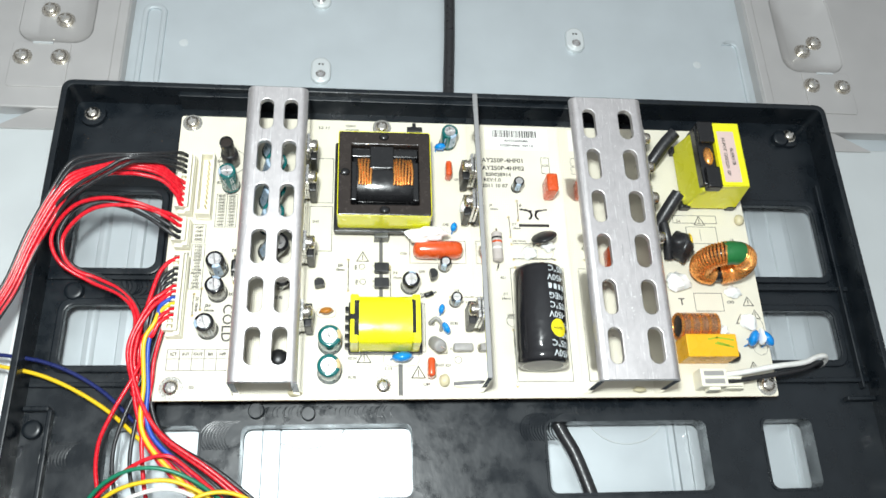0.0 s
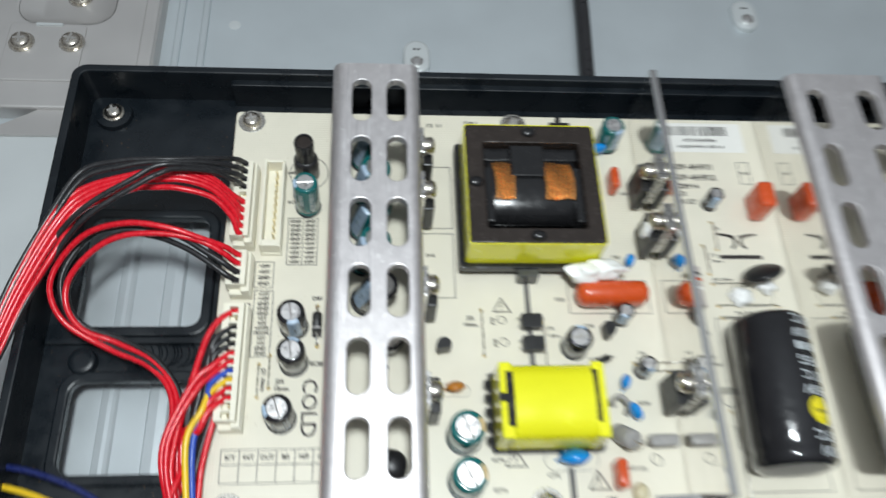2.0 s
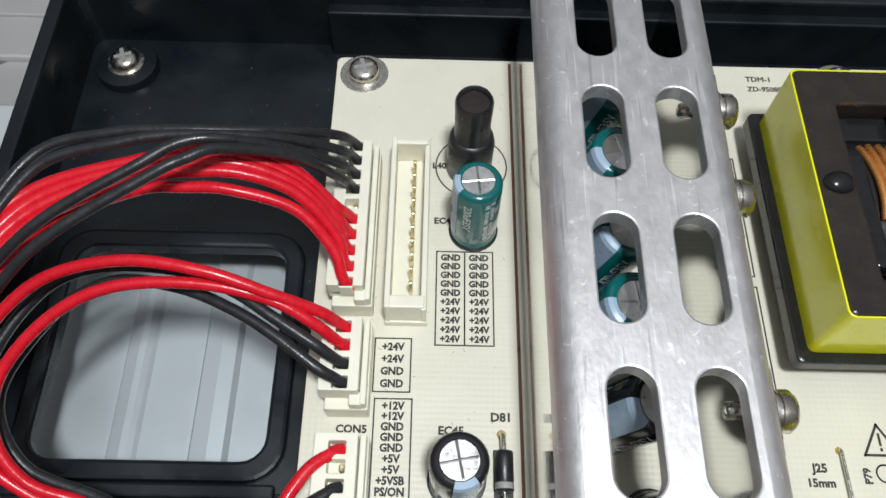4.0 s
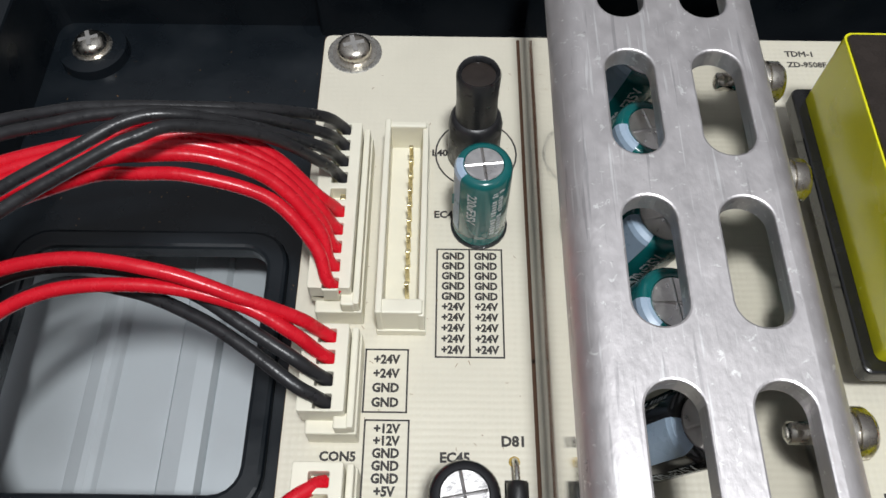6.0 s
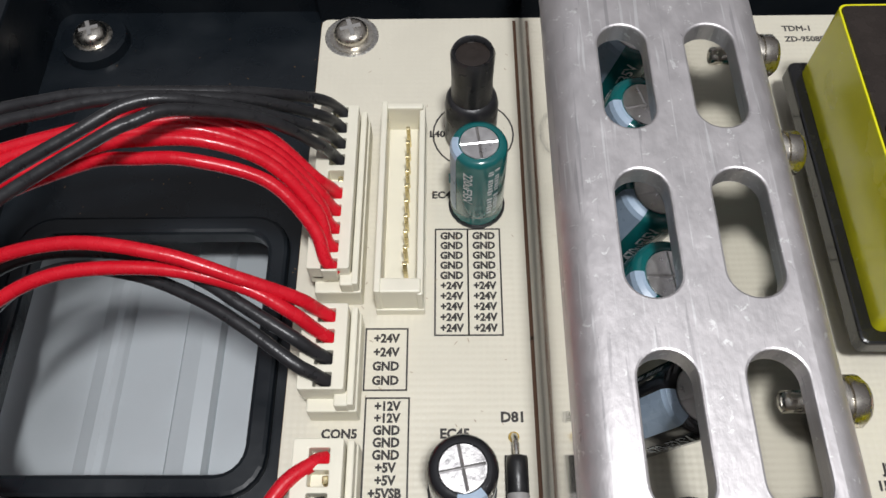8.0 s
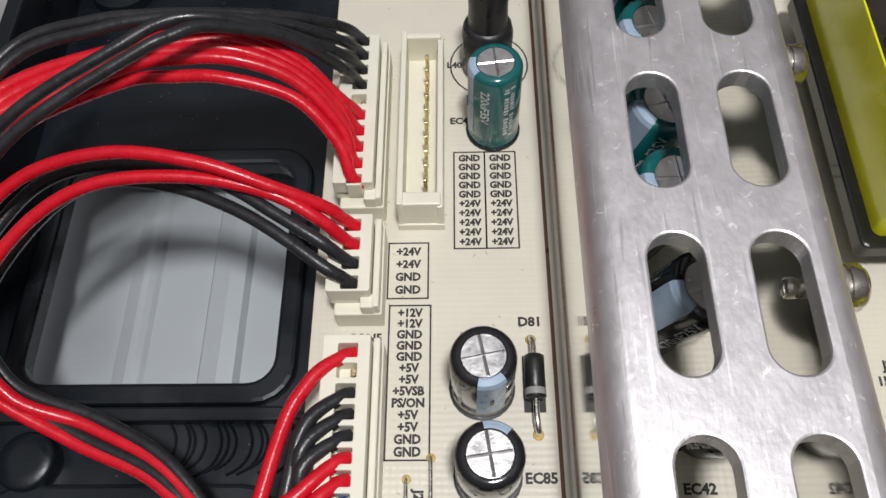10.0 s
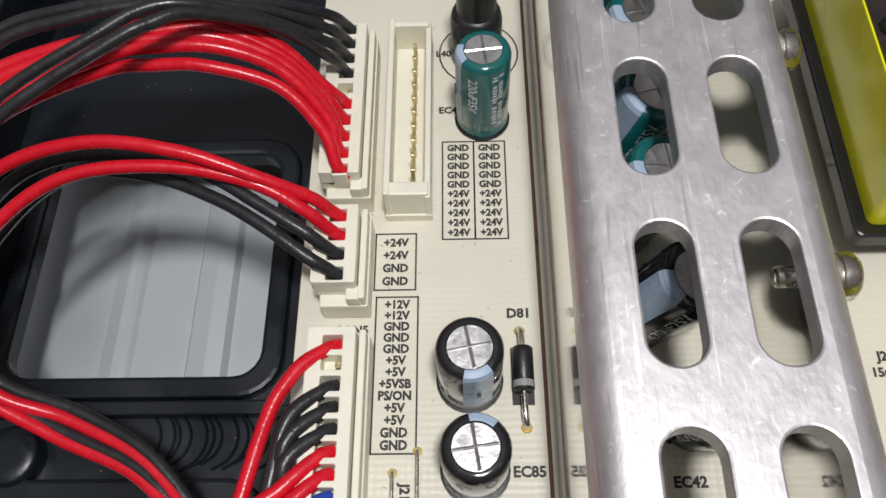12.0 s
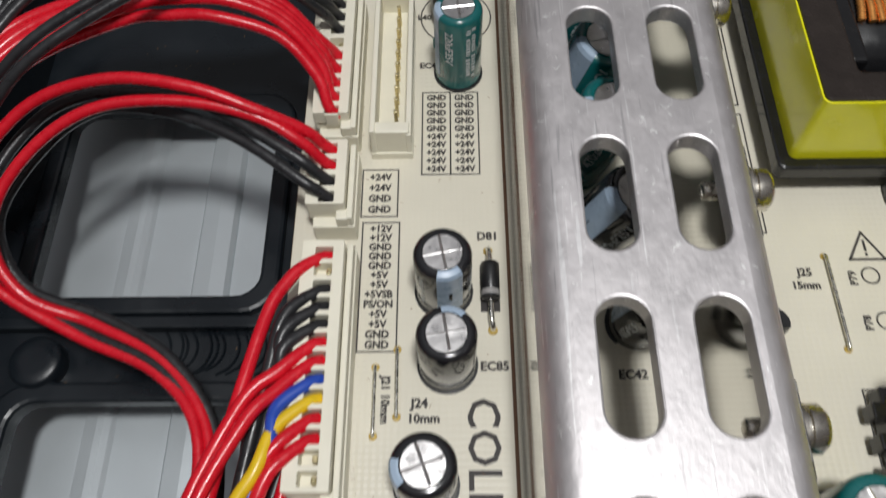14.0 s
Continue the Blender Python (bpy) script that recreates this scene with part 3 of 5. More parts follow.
# texts of the hot side
lettering("AY250P-4HF01", 147.2, -20.6, 3.4, board, bold=0.06, sx=1.0)
lettering("AY250P-4HF02", 147.2, -25.0, 3.4, board, bold=0.06, sx=1.0)
lettering("BS002B914", 148.8, -28.6, 2.8, board, bold=0.02)
lettering("REV:1.0", 147.6, -31.6, 2.8, board, bold=0.02)
lettering("2011 10 07", 146.8, -34.9, 2.8, board, bold=0.02)
outline(177.5, 181.5, -22.6, -18.4, board)
outline(177.5, 181.5, -27.4, -23.2, board)
lettering("J9", 164.5, -45.4, 1.7, board)
lettering("10mm", 164.5, -47.6, 1.6, board)
lettering("J4", 149.8, -45.5, 1.6, board)
lettering("10mm", 149.8, -47.6, 1.6, board)
lettering("J17", 160.5, -55.6, 1.6, board)
lettering("10mm", 160.5, -57.8, 1.6, board)
lettering("J16 10mm", 160.0, -64.5, 1.6, board)
lettering("J18 17.5mm", 165.5, -76.6, 1.6, board)
lettering("R81", 153.0, -83.5, 1.6, board)
lettering("J11", 154.0, -91.5, 1.6, board)
lettering("25mm", 153.0, -93.8, 1.6, board)
lettering("J28 25mm", 157.8, -117, 1.7, board, rz=-90, align="CENTER")
lettering("L4", 243.8, -52.5, 1.8, board)
lettering("L3", 270.0, -62.5, 1.8, board)
lettering("CX2", 262.5, -95.0, 1.9, board)
lettering("T", 238.5, -95, 5.0, board)
lettering("N", 243.2, -128.6, 2.2, board)
lettering("3.15AH 250V~", 262.3, -117.5, 1.8, board, rz=-90, align="CENTER")
outline(246.5, 260.5, -99.5, -90.5, board)
outline(248, 263.5, -64.5, -55.5, board)
strokes([(255, -63, 255, -57)], 0.18, board)
outline(242, 264.5, -53.5, -49.3, board)
outline(158, 183.5, -133.0, -78.5, board)
outline(82.5, 117.0, -119.3, -96.5, board)
outline(110.5, 137, -76.5, -65, board)
# emblem as two curved strokes
for s in (-1, 1):
    pts = [(171.4 + s * (1.0 + 2.9 * (1 - math.cos(a))), -50.6 + 2.6 * math.sin(a)) for a in [k * 0.35 - 0.9 for k in range(8)]]
    strokes([(*a, *b) for a, b in zip(pts, pts[1:])], 1.0, board, "emblem_stroke")
    strokes([(171.4 + s * 1.2, -48.4, 171.4 + s * 6.5, -47.6)], 0.8, board, "emblem_stroke", 0.03)
strokes([(164.5 + 2.4 * k, -56.2, 166.0 + 2.4 * k, -56.2) for k in range(6)], 1.5, board, "emblem_bars")
# heavy printed bars
strokes([(105.6, -125.8, 105.6, -138)], 1.9, board, "print_bar", 0.02, BAR_INK)
strokes([(97, -66, 97, -100)], 1.7, board, "print_bar", 0.02, BAR_INK)
ring_print(157.7, -104.5, 3.0, board)
strokes([(155.2, -103.4 + 0.45 * k, 160.2, -103.4 + 0.45 * k) for k in range(5)], 0.2, board)
ring_print(131.5, -123.0, 1.6, board)
# pill-shaped part outlines
for x, y, a, b in ((106, -122.5, 8, 3.2), (172, -70.5, 7.5, 3.6), (72.4, -101.2, 4.4, 2.0), (275, -112, 3.5, 9)):
    pts = rounded(x - a, x + a, y - b, y + b, min(a, b) - 0.1, 6)
    strokes([(*p, *q) for p, q in zip(pts, pts[1:] + pts[:1])], 0.16, board, "print_frame")


def link_wire(x0, y0, x1, y1, parent=None, name="wire_link"):
    """A tinned wire bridge with its two soldered holes."""
    ob = thing(name, "thin tinned wire bridge on the cream circuit board", "wire bridge", "wire bridges")
    part("wire", tube([(x0, y0, 0), (x0, y0, 0.5), (x0 + (x1 - x0) * 0.12, y0 + (y1 - y0) * 0.12, 0.75), (x0 + (x1 - x0) * 0.88, y0 + (y1 - y0) * 0.88, 0.75), (x1, y1, 0.5), (x1, y1, 0)], 0.27, 8, 4), TIN, ob, smooth=True)
    for x, y in ((x0, y0), (x1, y1)):
        part("eyelet", lathe([(0.62, 0), (0.55, 0.12), (0.2, 0.14)], x, y, n=14), SOLDER_GOLD, ob)


for row in ((16.9, -89.9, 17.0, -99.9), (13.8, -92.6, 13.8, -102.6), (81.9, -75.3, 82.0, -90.4), (101.3, -80, 101.3, -95), (163.5, -43, 163.5, -53.5), (158.8, -52, 159.2, -62.5), (159.5, -66.2, 176, -66.2), (160, -74.0, 180, -74.0), (160.5, -78.2, 176, -78.2), (157.5, -109, 157.7, -135), (129, -93.3, 141, -93.3), (129, -96, 140, -96)):
    link_wire(*row)

for x, y, r in ((5.4, -4, 3.0), (8, -135, 3.2), (97.9, -134.8, 3.0), (97.5, -3.6, 3.0), (274.7, -135.2, 3.2)):
    part("screw_pad", lathe([(r * 1.55, 0.0), (r * 1.5, 0.05), (0.5, 0.06)], x, y, n=28), TIN, board)
    screw("board_screw", x, y, 0.05, r, label="silver cross-head screw fixing the cream circuit board", group="board screws", rz=x * 3)

# ---- heat sinks ----
HT = 27.5


def heat_sink(name, x0, x1, cols, label, ra, rb):
    """A folded aluminium channel with rounded shoulders and two rows of long slots."""
    ob = thing(name, label, "heat sink", "slotted heat sinks")
    y0, y1, t = -138.8, 0.0, 2.7
    slots = []
    for cx, hw in cols:
        for k in range(6):
            cy = -14.6 - 21.9 * k
            slots.append(rounded(cx - hw, cx + hw, cy - 8, cy + 8, hw - 0.05, 8))
    part("slotted_top", plate([(x0 + ra, y0), (x1 - rb, y0), (x1 - rb, y1), (x0 + ra, y1)], slots, HT - t, HT, 0.3, rim=False), ALU, ob)
    for s, xe, r in ((1, x0, ra), (-1, x1, rb)):
        bm = bmesh.new()
        prof = []
        for k in range(7):
            a = math.radians(90 * k / 6)
            prof.append((xe + s * (r - r * math.sin(a)), HT - r + r * math.cos(a)))
        inner = []
        for k in range(7):
            a = math.radians(90 * (6 - k) / 6)
            inner.append((xe + s * (r - (r - t) * math.sin(a)), HT - r + (r - t) * math.cos(a)))
        loop = prof + inner
        va = [bm.verts.new((x, y1, z)) for x, z in loop]
        vb = [bm.verts.new((x, y0, z)) for x, z in loop]
        for i in range(len(loop)):
            j = (i + 1) % len(loop)
            bm.faces.new((va[i], va[j], vb[j], vb[i]))
        n = len(prof)
        for vs in (va, vb):
            for i in range(n - 1):
                bm.faces.new((vs[i], vs[i + 1], vs[len(loop) - 2 - i], vs[len(loop) - 1 - i]))
        bmesh.ops.recalc_face_normals(bm, faces=bm.faces)
        part("shoulder", bm, ALU, ob, smooth=True)
        xs = sorted((xe, xe + s * t))
        side = part("side_wall", box(xs[0], xs[1], y0, y1, 0.8, HT - r), ALU_PLAIN, ob)
        for y in (y0 + 4, y1 - 8):
            part("foot_pin", box(xe + s * 0.4, xe + s * 1.6, y, y + 3.5, -1.5, 1.0), TIN, side)
    return ob


heat_sink("heat_sink", 34.6, 62.4, ((44.0, 3.05), (54.9, 3.05)), "long folded aluminium heat sink with two rows of slots", 3.8, 3.4)
heat_sink("heat_sink", 187.2, 222.8, ((195.6, 3.1), (213.4, 3.4)), "wide folded aluminium heat sink with two rows of slots", 3.4, 3.4)

plate_sink = thing("heat_sink_plate", "upright flat aluminium heat sink plate on the board", "heat sink")
part("upright", box(139.6, 142.0, -138.0, 0.2, 0.8, HT, 0.3), ALU_PLAIN, plate_sink)
bm = bmesh.new()
for p in ([(139.8, -136, 0.8), (139.8, -136, 9), (128.5, -135.5, 4), (128.5, -135.5, 2.2)],):
    a = [bm.verts.new(q) for q in p]
    b = [bm.verts.new((q[0], q[1] + 1.6, q[2])) for q in p]
    bm.faces.new(a)
    bm.faces.new(b)
    for i in range(4):
        bm.faces.new((a[i], a[(i + 1) % 4], b[(i + 1) % 4], b[i]))
bmesh.ops.recalc_face_normals(bm, faces=bm.faces)
part("bent_foot", bm, ALU_PLAIN, plate_sink)
for y in (-132, -8):
    part("foot_pin", box(140.2, 141.4, y, y + 3.5, -1.5, 1.0), TIN, plate_sink)

# dust and fibres on the board
rnd3 = random.Random(11)
bm = bmesh.new()
for k in range(70):
    x, y, a = rnd3.uniform(8, 32), rnd3.uniform(-112, -8), rnd3.uniform(0, 3.14)
    ln = rnd3.uniform(0.05, 0.35)
    d, s = Vector((math.cos(a), math.sin(a), 0)) * ln, Vector((-math.sin(a), math.cos(a), 0)) * 0.035
    c = Vector((x, y, 0.04))
    bm.faces.new([bm.verts.new(q) for q in (c - d - s, c + d - s, c + d + s, c - d + s)])
for k in range(150):
    x, y, a = rnd3.uniform(-52, -3), rnd3.uniform(-135, 8), rnd3.uniform(0, 3.14)
    ln = rnd3.uniform(0.06, 0.22)
    d, s = Vector((math.cos(a), math.sin(a), 0)) * ln, Vector((-math.sin(a), math.cos(a), 0)) * 0.06
    c = Vector((x, y, -11.44))
    if not any(w[0] - 3 < x < w[1] + 3 and w[2] - 3 < y < w[3] + 3 for w in WINDOWS):
        bm.faces.new([bm.verts.new(q) for q in (c - d - s, c + d - s, c + d + s, c - d + s)])
tagged(part("dust", bm, BOARD_EDGE), "fine brown dust and fibres on board and tray", "dust", kind="stuff")

# ---- capacitors ----


def can_capacitor(x, y, r, h, sleeve, stripe_mat, label, stripe_deg=270.0, lean=(0, 0), printed=True, group="can capacitors", words=None, upward=False):
    """An upright can with a sleeve rolled over its rim, a scored top and a polarity stripe."""
    ob = thing("can_capacitor", label, "capacitor", group)
    ob.matrix_world = pose(x * MM, y * MM, 0, lean[0], lean[1], 0)
    b = min(0.9, r * 0.22)
    prof = [(r * 0.96, 0.05), (r, 0.5), (r, 1.3), (r * 0.955, 1.9), (r, 2.5), (r, h - b), (r - b * 0.3, h - b * 0.28), (r - b, h), (r * 0.70, h), (r * 0.67, h - 0.25), (r * 0.3, h - 0.25)]
    part("sleeve", lathe(prof, n=32), sleeve, ob, smooth=True)
    spin = 4 + (x * 13 + y * 7) % 24
    bm = lathe([(r * 0.665, h - 0.26), (r * 0.665, h - 0.14), (r * 0.2, h - 0.14)], n=32)
    for q in range(4):
        a0, a1 = math.radians(spin + 90 * q + 3), math.radians(spin + 90 * q + 87)
        g = 0.05 * r
        c = Vector((math.cos((a0 + a1) / 2), math.sin((a0 + a1) / 2), 0)) * g * 1.2
        vs = [bm.verts.new((c.x, c.y, h - 0.12))]
        vs += [bm.verts.new((r * 0.66 * math.cos(a0 + (a1 - a0) * k / 8), r * 0.66 * math.sin(a0 + (a1 - a0) * k / 8), h - 0.12)) for k in range(9)]
        f = bm.faces.new(vs)
        e = bmesh.ops.extrude_face_region(bm, geom=[f])
        for v in [g2 for g2 in e["geom"] if isinstance(g2, bmesh.types.BMVert)]:
            v.co.z += 0.1
    bmesh.ops.recalc_face_normals(bm, faces=bm.faces)
    for q in range(2):
        a = math.radians(spin + 90 * q)
        d, s = Vector((math.cos(a), math.sin(a), 0)), Vector((-math.sin(a), math.cos(a), 0))
        p0, p1, up, z = d * -r * 0.65, d * r * 0.65, Vector((0, 0, h + 0.1 + 0.01 * q)), Vector((0, 0, h - 0.1))
        vs = [bm.verts.new(v) for v in (p0 - s * r * 0.085 + z, p0 + s * r * 0.085 + z, p1 + s * r * 0.085 + z, p1 - s * r * 0.085 + z, p0 + up, p1 + up)]
        for ids in ((0, 3, 5, 4), (1, 4, 5, 2), (0, 4, 1), (2, 5, 3)):
            bm.faces.new([vs[i] for i in ids])
    bmesh.ops.recalc_face_normals(bm, faces=bm.faces)
    part("scored_top", bm, CAPTOP, ob, "scored bare aluminium top")
    bm = bmesh.new()
    w = 27
    cols = [math.radians(stripe_deg - w + 2 * w * k / 10) for k in range(11)]
    rows = [(r * 1.006, 2.4), (r * 1.006, h - b), (r * 1.006 - b * 0.3, h - b * 0.26), (r - b, h + 0.02), (r * 0.71, h + 0.02)]
    grid = [[bm.verts.new((q * math.cos(a), q * math.sin(a), z)) for a in cols] for q, z in rows]
    for a, c in zip(grid, grid[1:]):
        for k in range(10):
            bm.faces.new((a[k], a[k + 1], c[k + 1], c[k]))
    st = part("stripe", bm, stripe_mat, ob, "pale polarity stripe")
    if printed:
        bm = bmesh.new()
        for col, da in enumerate((104, -62, 118)):
            z = 3.0
            k = 0
            while z < h - 2.0:
                ln = 0.34 + 0.2 * ((k * 7 + col * 3) % 4) / 3
                if (k * 5 + col) % 7:
                    a = math.radians(stripe_deg + da)
                    wv = 0.11 if (k + col) % 3 else 0.14
                    q = [bm.verts.new((r * 1.008 * math.cos(a + sx), r * 1.008 * math.sin(a + sx), zz)) for sx, zz in ((-wv * 3 / r, z), (wv * 3 / r, z), (wv * 3 / r, z + ln), (-wv * 3 / r, z + ln))]
                    bm.faces.new(q)
                z += ln + 0.24
                k += 1
        part("printing", bm, SLEEVE_INK, ob)
        if r > 3:
            cu = bpy.data.curves.new("words", "FONT")
            cu.body, cu.size, cu.align_y, cu.offset, cu.resolution_u = words or ("470uF25V" if sleeve == SLEEVE_BLACK else "220uF35V"), 2.3 if words else 1.9, "CENTER", 0.03, 2
            cu.space_character = 0.95
            tmp = bpy.data.objects.new("tmp", cu)
            me = bpy.data.meshes.new_from_object(tmp)
            bpy.data.objects.remove(tmp)
            for v in me.vertices:
                a = math.radians(stripe_deg + 56) + (-v.co.y if upward else v.co.y) / r
                v.co = Vector((r * 1.01 * math.cos(a), r * 1.01 * math.sin(a), h - 10.5 + v.co.x if upward else h - 2.2 - v.co.x)) * MM
            me.materials.clear()
            me.materials.append(SLEEVE_INK)
            new("lettering", me).parent = ob
        part("minus_mark", box(r * 1.0 * math.cos(math.radians(stripe_deg)) - 0.25, r * math.cos(math.radians(stripe_deg)) + 0.25, r * 1.012 * math.sin(math.radians(stripe_deg)) - 0.03, r * 1.012 * math.sin(math.radians(stripe_deg)) + 0.03, h * 0.45, h * 0.6), sleeve, st)
    bm = bmesh.new()
    lathe([(r * 1.08, 0.0), (r * 1.08, 0.35), (r * 0.9, 0.4)], n=24, bm=bm)
    part("base_seal", bm, BLACK_E, ob)
    return ob


BLK = "black sleeved can capacitor with a scored silver top"
GRN = "green sleeved can capacitor with a scored silver top"
can_capacitor(23.7, -80.7, 4.1, 13, SLEEVE_BLACK, STRIPE, BLK, 285)
can_capacitor(24.2, -92.3, 4.1, 12.5, SLEEVE_BLACK, STRIPE, BLK, 75)
can_capacitor(21.3, -109.3, 4.2, 12.5, SLEEVE_BLACK, STRIPE, BLK, 195)
can_capacitor(26.3, -38.2, 3.95, 16, SLEEVE_GREEN, STRIPE, GRN, 190)
LEAN_G = "green sleeved can capacitor leaning under the slotted heat sink"
LEAN_K = "black sleeved can capacitor leaning under the slotted heat sink"
for y, turn in ((-20.5, 214), (-33.6, 206), (-47.3, 212), (-59.3, 204)):
    can_capacitor(44.6, y + 1.0, 4.9, 18.5, SLEEVE_GREEN, STRIPE, LEAN_G, turn, (3, 13), words="470uF35V", upward=True)
can_capacitor(45.6, -72.0, 4.9, 16.0, SLEEVE_BLACK, STRIPE, LEAN_K, 205, (3, 20), words="470uF25V", upward=True)
can_capacitor(51.8, -86.0, 4.2, 13, SLEEVE_BLACK, STRIPE, LEAN_K, 160, (12, 6))
can_capacitor(74.5, -115.5, 5.0, 13, SLEEVE_GREEN, STRIPE_TAN, "green sleeved can capacitor with a tan stripe on the board", 10)
can_capacitor(74.5, -128.5, 5.0, 13, SLEEVE_GREEN, STRIPE_TAN, "green sleeved can capacitor with a tan stripe on the board", 10)
can_capacitor(110.3, -88.0, 4.0, 10, SLEEVE_BLACK, STRIPE, BLK, 80)
can_capacitor(131.0, -95.8, 2.6, 8, SLEEVE_BLACK, STRIPE, BLK, 280)
can_capacitor(126.5, -78.5, 2.6, 8, SLEEVE_BLACK, STRIPE, BLK, 250)
can_capacitor(130.3, -11.5, 4.0, 12, SLEEVE_GREEN, STRIPE, GRN, 300)
can_capacitor(163.8, -36.0, 2.6, 8, SLEEVE_BLACK, STRIPE, BLK, 260)
lathe_cap = thing("component_stub", "small rounded black component under the slotted heat sink", "component")
part("body", lathe([(4.6, 0), (4.6, 9), (3.8, 11.4), (1.5, 12.5)], 53.0, -125, n=20), BLACK_E, lathe_cap, smooth=True)

# the large can lying on its side
big = thing("large_capacitor", "large glossy black can capacitor lying flat on the board", "capacitor")
big.matrix_world = pose(167.0 * MM, -129.0 * MM, 0.0118, 0, 0, -1.5)
R = 11.4
part("sleeve", lathe([(R * 0.6, 0.6), (R * 0.72, 0), (R - 1.2, 0), (R, 1.2), (R, 4), (R * 0.965, 5.2), (R, 6.4), (R, 43), (R - 0.8, 44.6), (R * 0.8, 45)], n=48, axis="y"), SLEEVE_BLACK, big, smooth=True)
part("end_disc", lathe([(R * 0.78, -0.02), (R * 0.3, -0.3)], n=32, axis="y"), GREY_E, big)


def bent_words(text, size, deg, y0, material, lift=0.03):
    """Words wrapped round the lying can."""
    cu = bpy.data.curves.new("words", "FONT")
    cu.body, cu.size, cu.align_y, cu.offset, cu.resolution_u = text, size, "CENTER", 0.05, 2
    tmp = bpy.data.objects.new("tmp", cu)
    me = bpy.data.meshes.new_from_object(tmp)
    bpy.data.objects.remove(tmp)
    for v in me.vertices:
        a = math.radians(deg) + v.co.x / R
        v.co = Vector(((R + lift) * math.cos(a), y0 - v.co.y, (R + lift) * math.sin(a))) * MM
    me.materials.clear()
    me.materials.append(material)
    new("lettering", me).parent = big


for k, word in enumerate(("450V", "105\u00b0C", "-NEG", "", "-450V", "105\u00b0C", "-NEG", "", "-450V", "105\u00b0C")):
    y = 3.4 + 4.3 * k
    if 9.5 < y < 19.5:
        bent_words(word or "-NEG", 4.0, 22, y, SLEEVE_INK)
        continue
    if word:
        bent_words(word, 4.0, 34 - 6 * (k % 2), y, SLEEVE_INK)
    else:
        bm = bmesh.new()
        for j in range(4):
            a0 = math.radians(34 + 13 * j)
            cols = [a0, a0 + 0.07, a0 + 0.14]
            lo = [bm.verts.new(((R + 0.03) * math.cos(c), y - 1.2, (R + 0.03) * math.sin(c))) for c in cols]
            hi = [bm.verts.new(((R + 0.03) * math.cos(c), y + 1.2, (R + 0.03) * math.sin(c))) for c in cols]
            for i in range(2):
                bm.faces.new((lo[i], lo[i + 1], hi[i + 1], hi[i]))
        part("emblem_bars", bm, SLEEVE_INK, big)
bent_words("HI-POT", 1.5, 50, 14.5, INK, 0.12)
bm = bmesh.new()
rings = []
for q in (0.3, 1.4, 2.8, 4.1):
    rings.append([bm.verts.new(((R + 0.06) * math.cos(math.radians(60) - q * math.cos(a) / R), 14.5 + q * math.sin(a), (R + 0.06) * math.sin(math.radians(60) - q * math.cos(a) / R))) for a in [2 * math.pi * k / 28 for k in range(28)]])
bm.faces.new(rings[0])
for a, b in zip(rings, rings[1:]):
    for k in range(28):
        bm.faces.new((a[k], a[(k + 1) % 28], b[(k + 1) % 28], b[k]))
bmesh.ops.recalc_face_normals(bm, faces=bm.faces)
part("round_sticker", bm, STICKER, big, "yellow round sticker")

# ---- coil with a heat-shrink jacket ----
choke = thing("sleeved_choke", "upright black coil in heat-shrink sleeve on the board", "coil", "", (25.6, -25.5, 0))
part("collar", lathe([(3.5, 0.4), (4.0, 1), (4.05, 8.5), (3.8, 9.8), (3.2, 10.6)], n=24), BLACK_W, choke, smooth=True)
part("jacket", lathe([(3.1, 9.8), (3.0, 14), (3.15, 19.2), (2.9, 19.8), (2.6, 19.6), (2.5, 18.8)], n=24), BLACK_W, choke, smooth=True)
part("core_end", lathe([(2.45, 18.4), (2.4, 19.0), (1.0, 19.1)], n=18), FERRITE, choke)

# ---- wires and connectors ----
RB = {"r": (RED_W, "red"), "k": (BLACK_W, "black"), "b": (BLUE_W, "blue"), "y": (YELLOW_W, "yellow"), "g": (GREEN_W, "green"), "w": (WHITE_W, "white"), "n": (NAVY_W, "dark navy")}


def plug(x0, x1, y0, y1, n, pin0, pitch, name, label):
    """A cream nylon board header with its plug, one walled cell to each pin."""
    ob = thing(name, label, "connector", "cream connectors")
    part("header_base", box(x0 + 0.6, x1 + 0.8, y0, y1, 0, 4.2, 0.25), NYLON, ob)
    part("header_wall", box(x1 - 0.35, x1 + 0.55, y0 + 0.2, y1 - 0.2, 3.8, 6.6, 0.2), NYLON, ob)
    wells = [rounded(x0 + 2.0, x1 - 2.1, pin0 - k * pitch - 0.95, pin0 - k * pitch + 0.95, 0.2, 2) for k in range(n)]
    part("plug_floor", box(x0 + 0.1, x1 - 0.6, y0 + 1.7, y1 - 0.6, 4.0, 5.9, 0.2), NYLON, ob)
    part("plug_shell", plate(rounded(x0, x1 - 0.5, y0 + 1.6, y1 - 0.5, 0.3, 2), wells, 5.8, 8.5, 0.15), NYLON, ob)
    part("latch", box(x1 - 2.0, x1 - 0.1, y0 + 0.1, y0 + 2.1, 2.0, 6.4, 0.25), NYLON, ob)
    for k in range(n):
        y = pin0 - k * pitch
        part("contact", box(x1 - 3.0, x1 - 2.2, y - 0.5, y + 0.5, 5.8, 7.7, 0.2), PIN_BRASS, ob)
    return ob


plug(2.9, 9.2, -54.8, -25.2, 10, -27.0, 2.85, "wire_connector", "cream ten-way connector with red and black wires")
plug(3.1, 9.5, -71.6, -57.8, 4, -60.0, 2.9, "wire_connector", "cream four-way connector with red and black wires")
plug(3.4, 10.0, -113.4, -75.6, 13, -78.2, 2.66, "wire_connector", "cream thirteen-way connector with coloured wires")

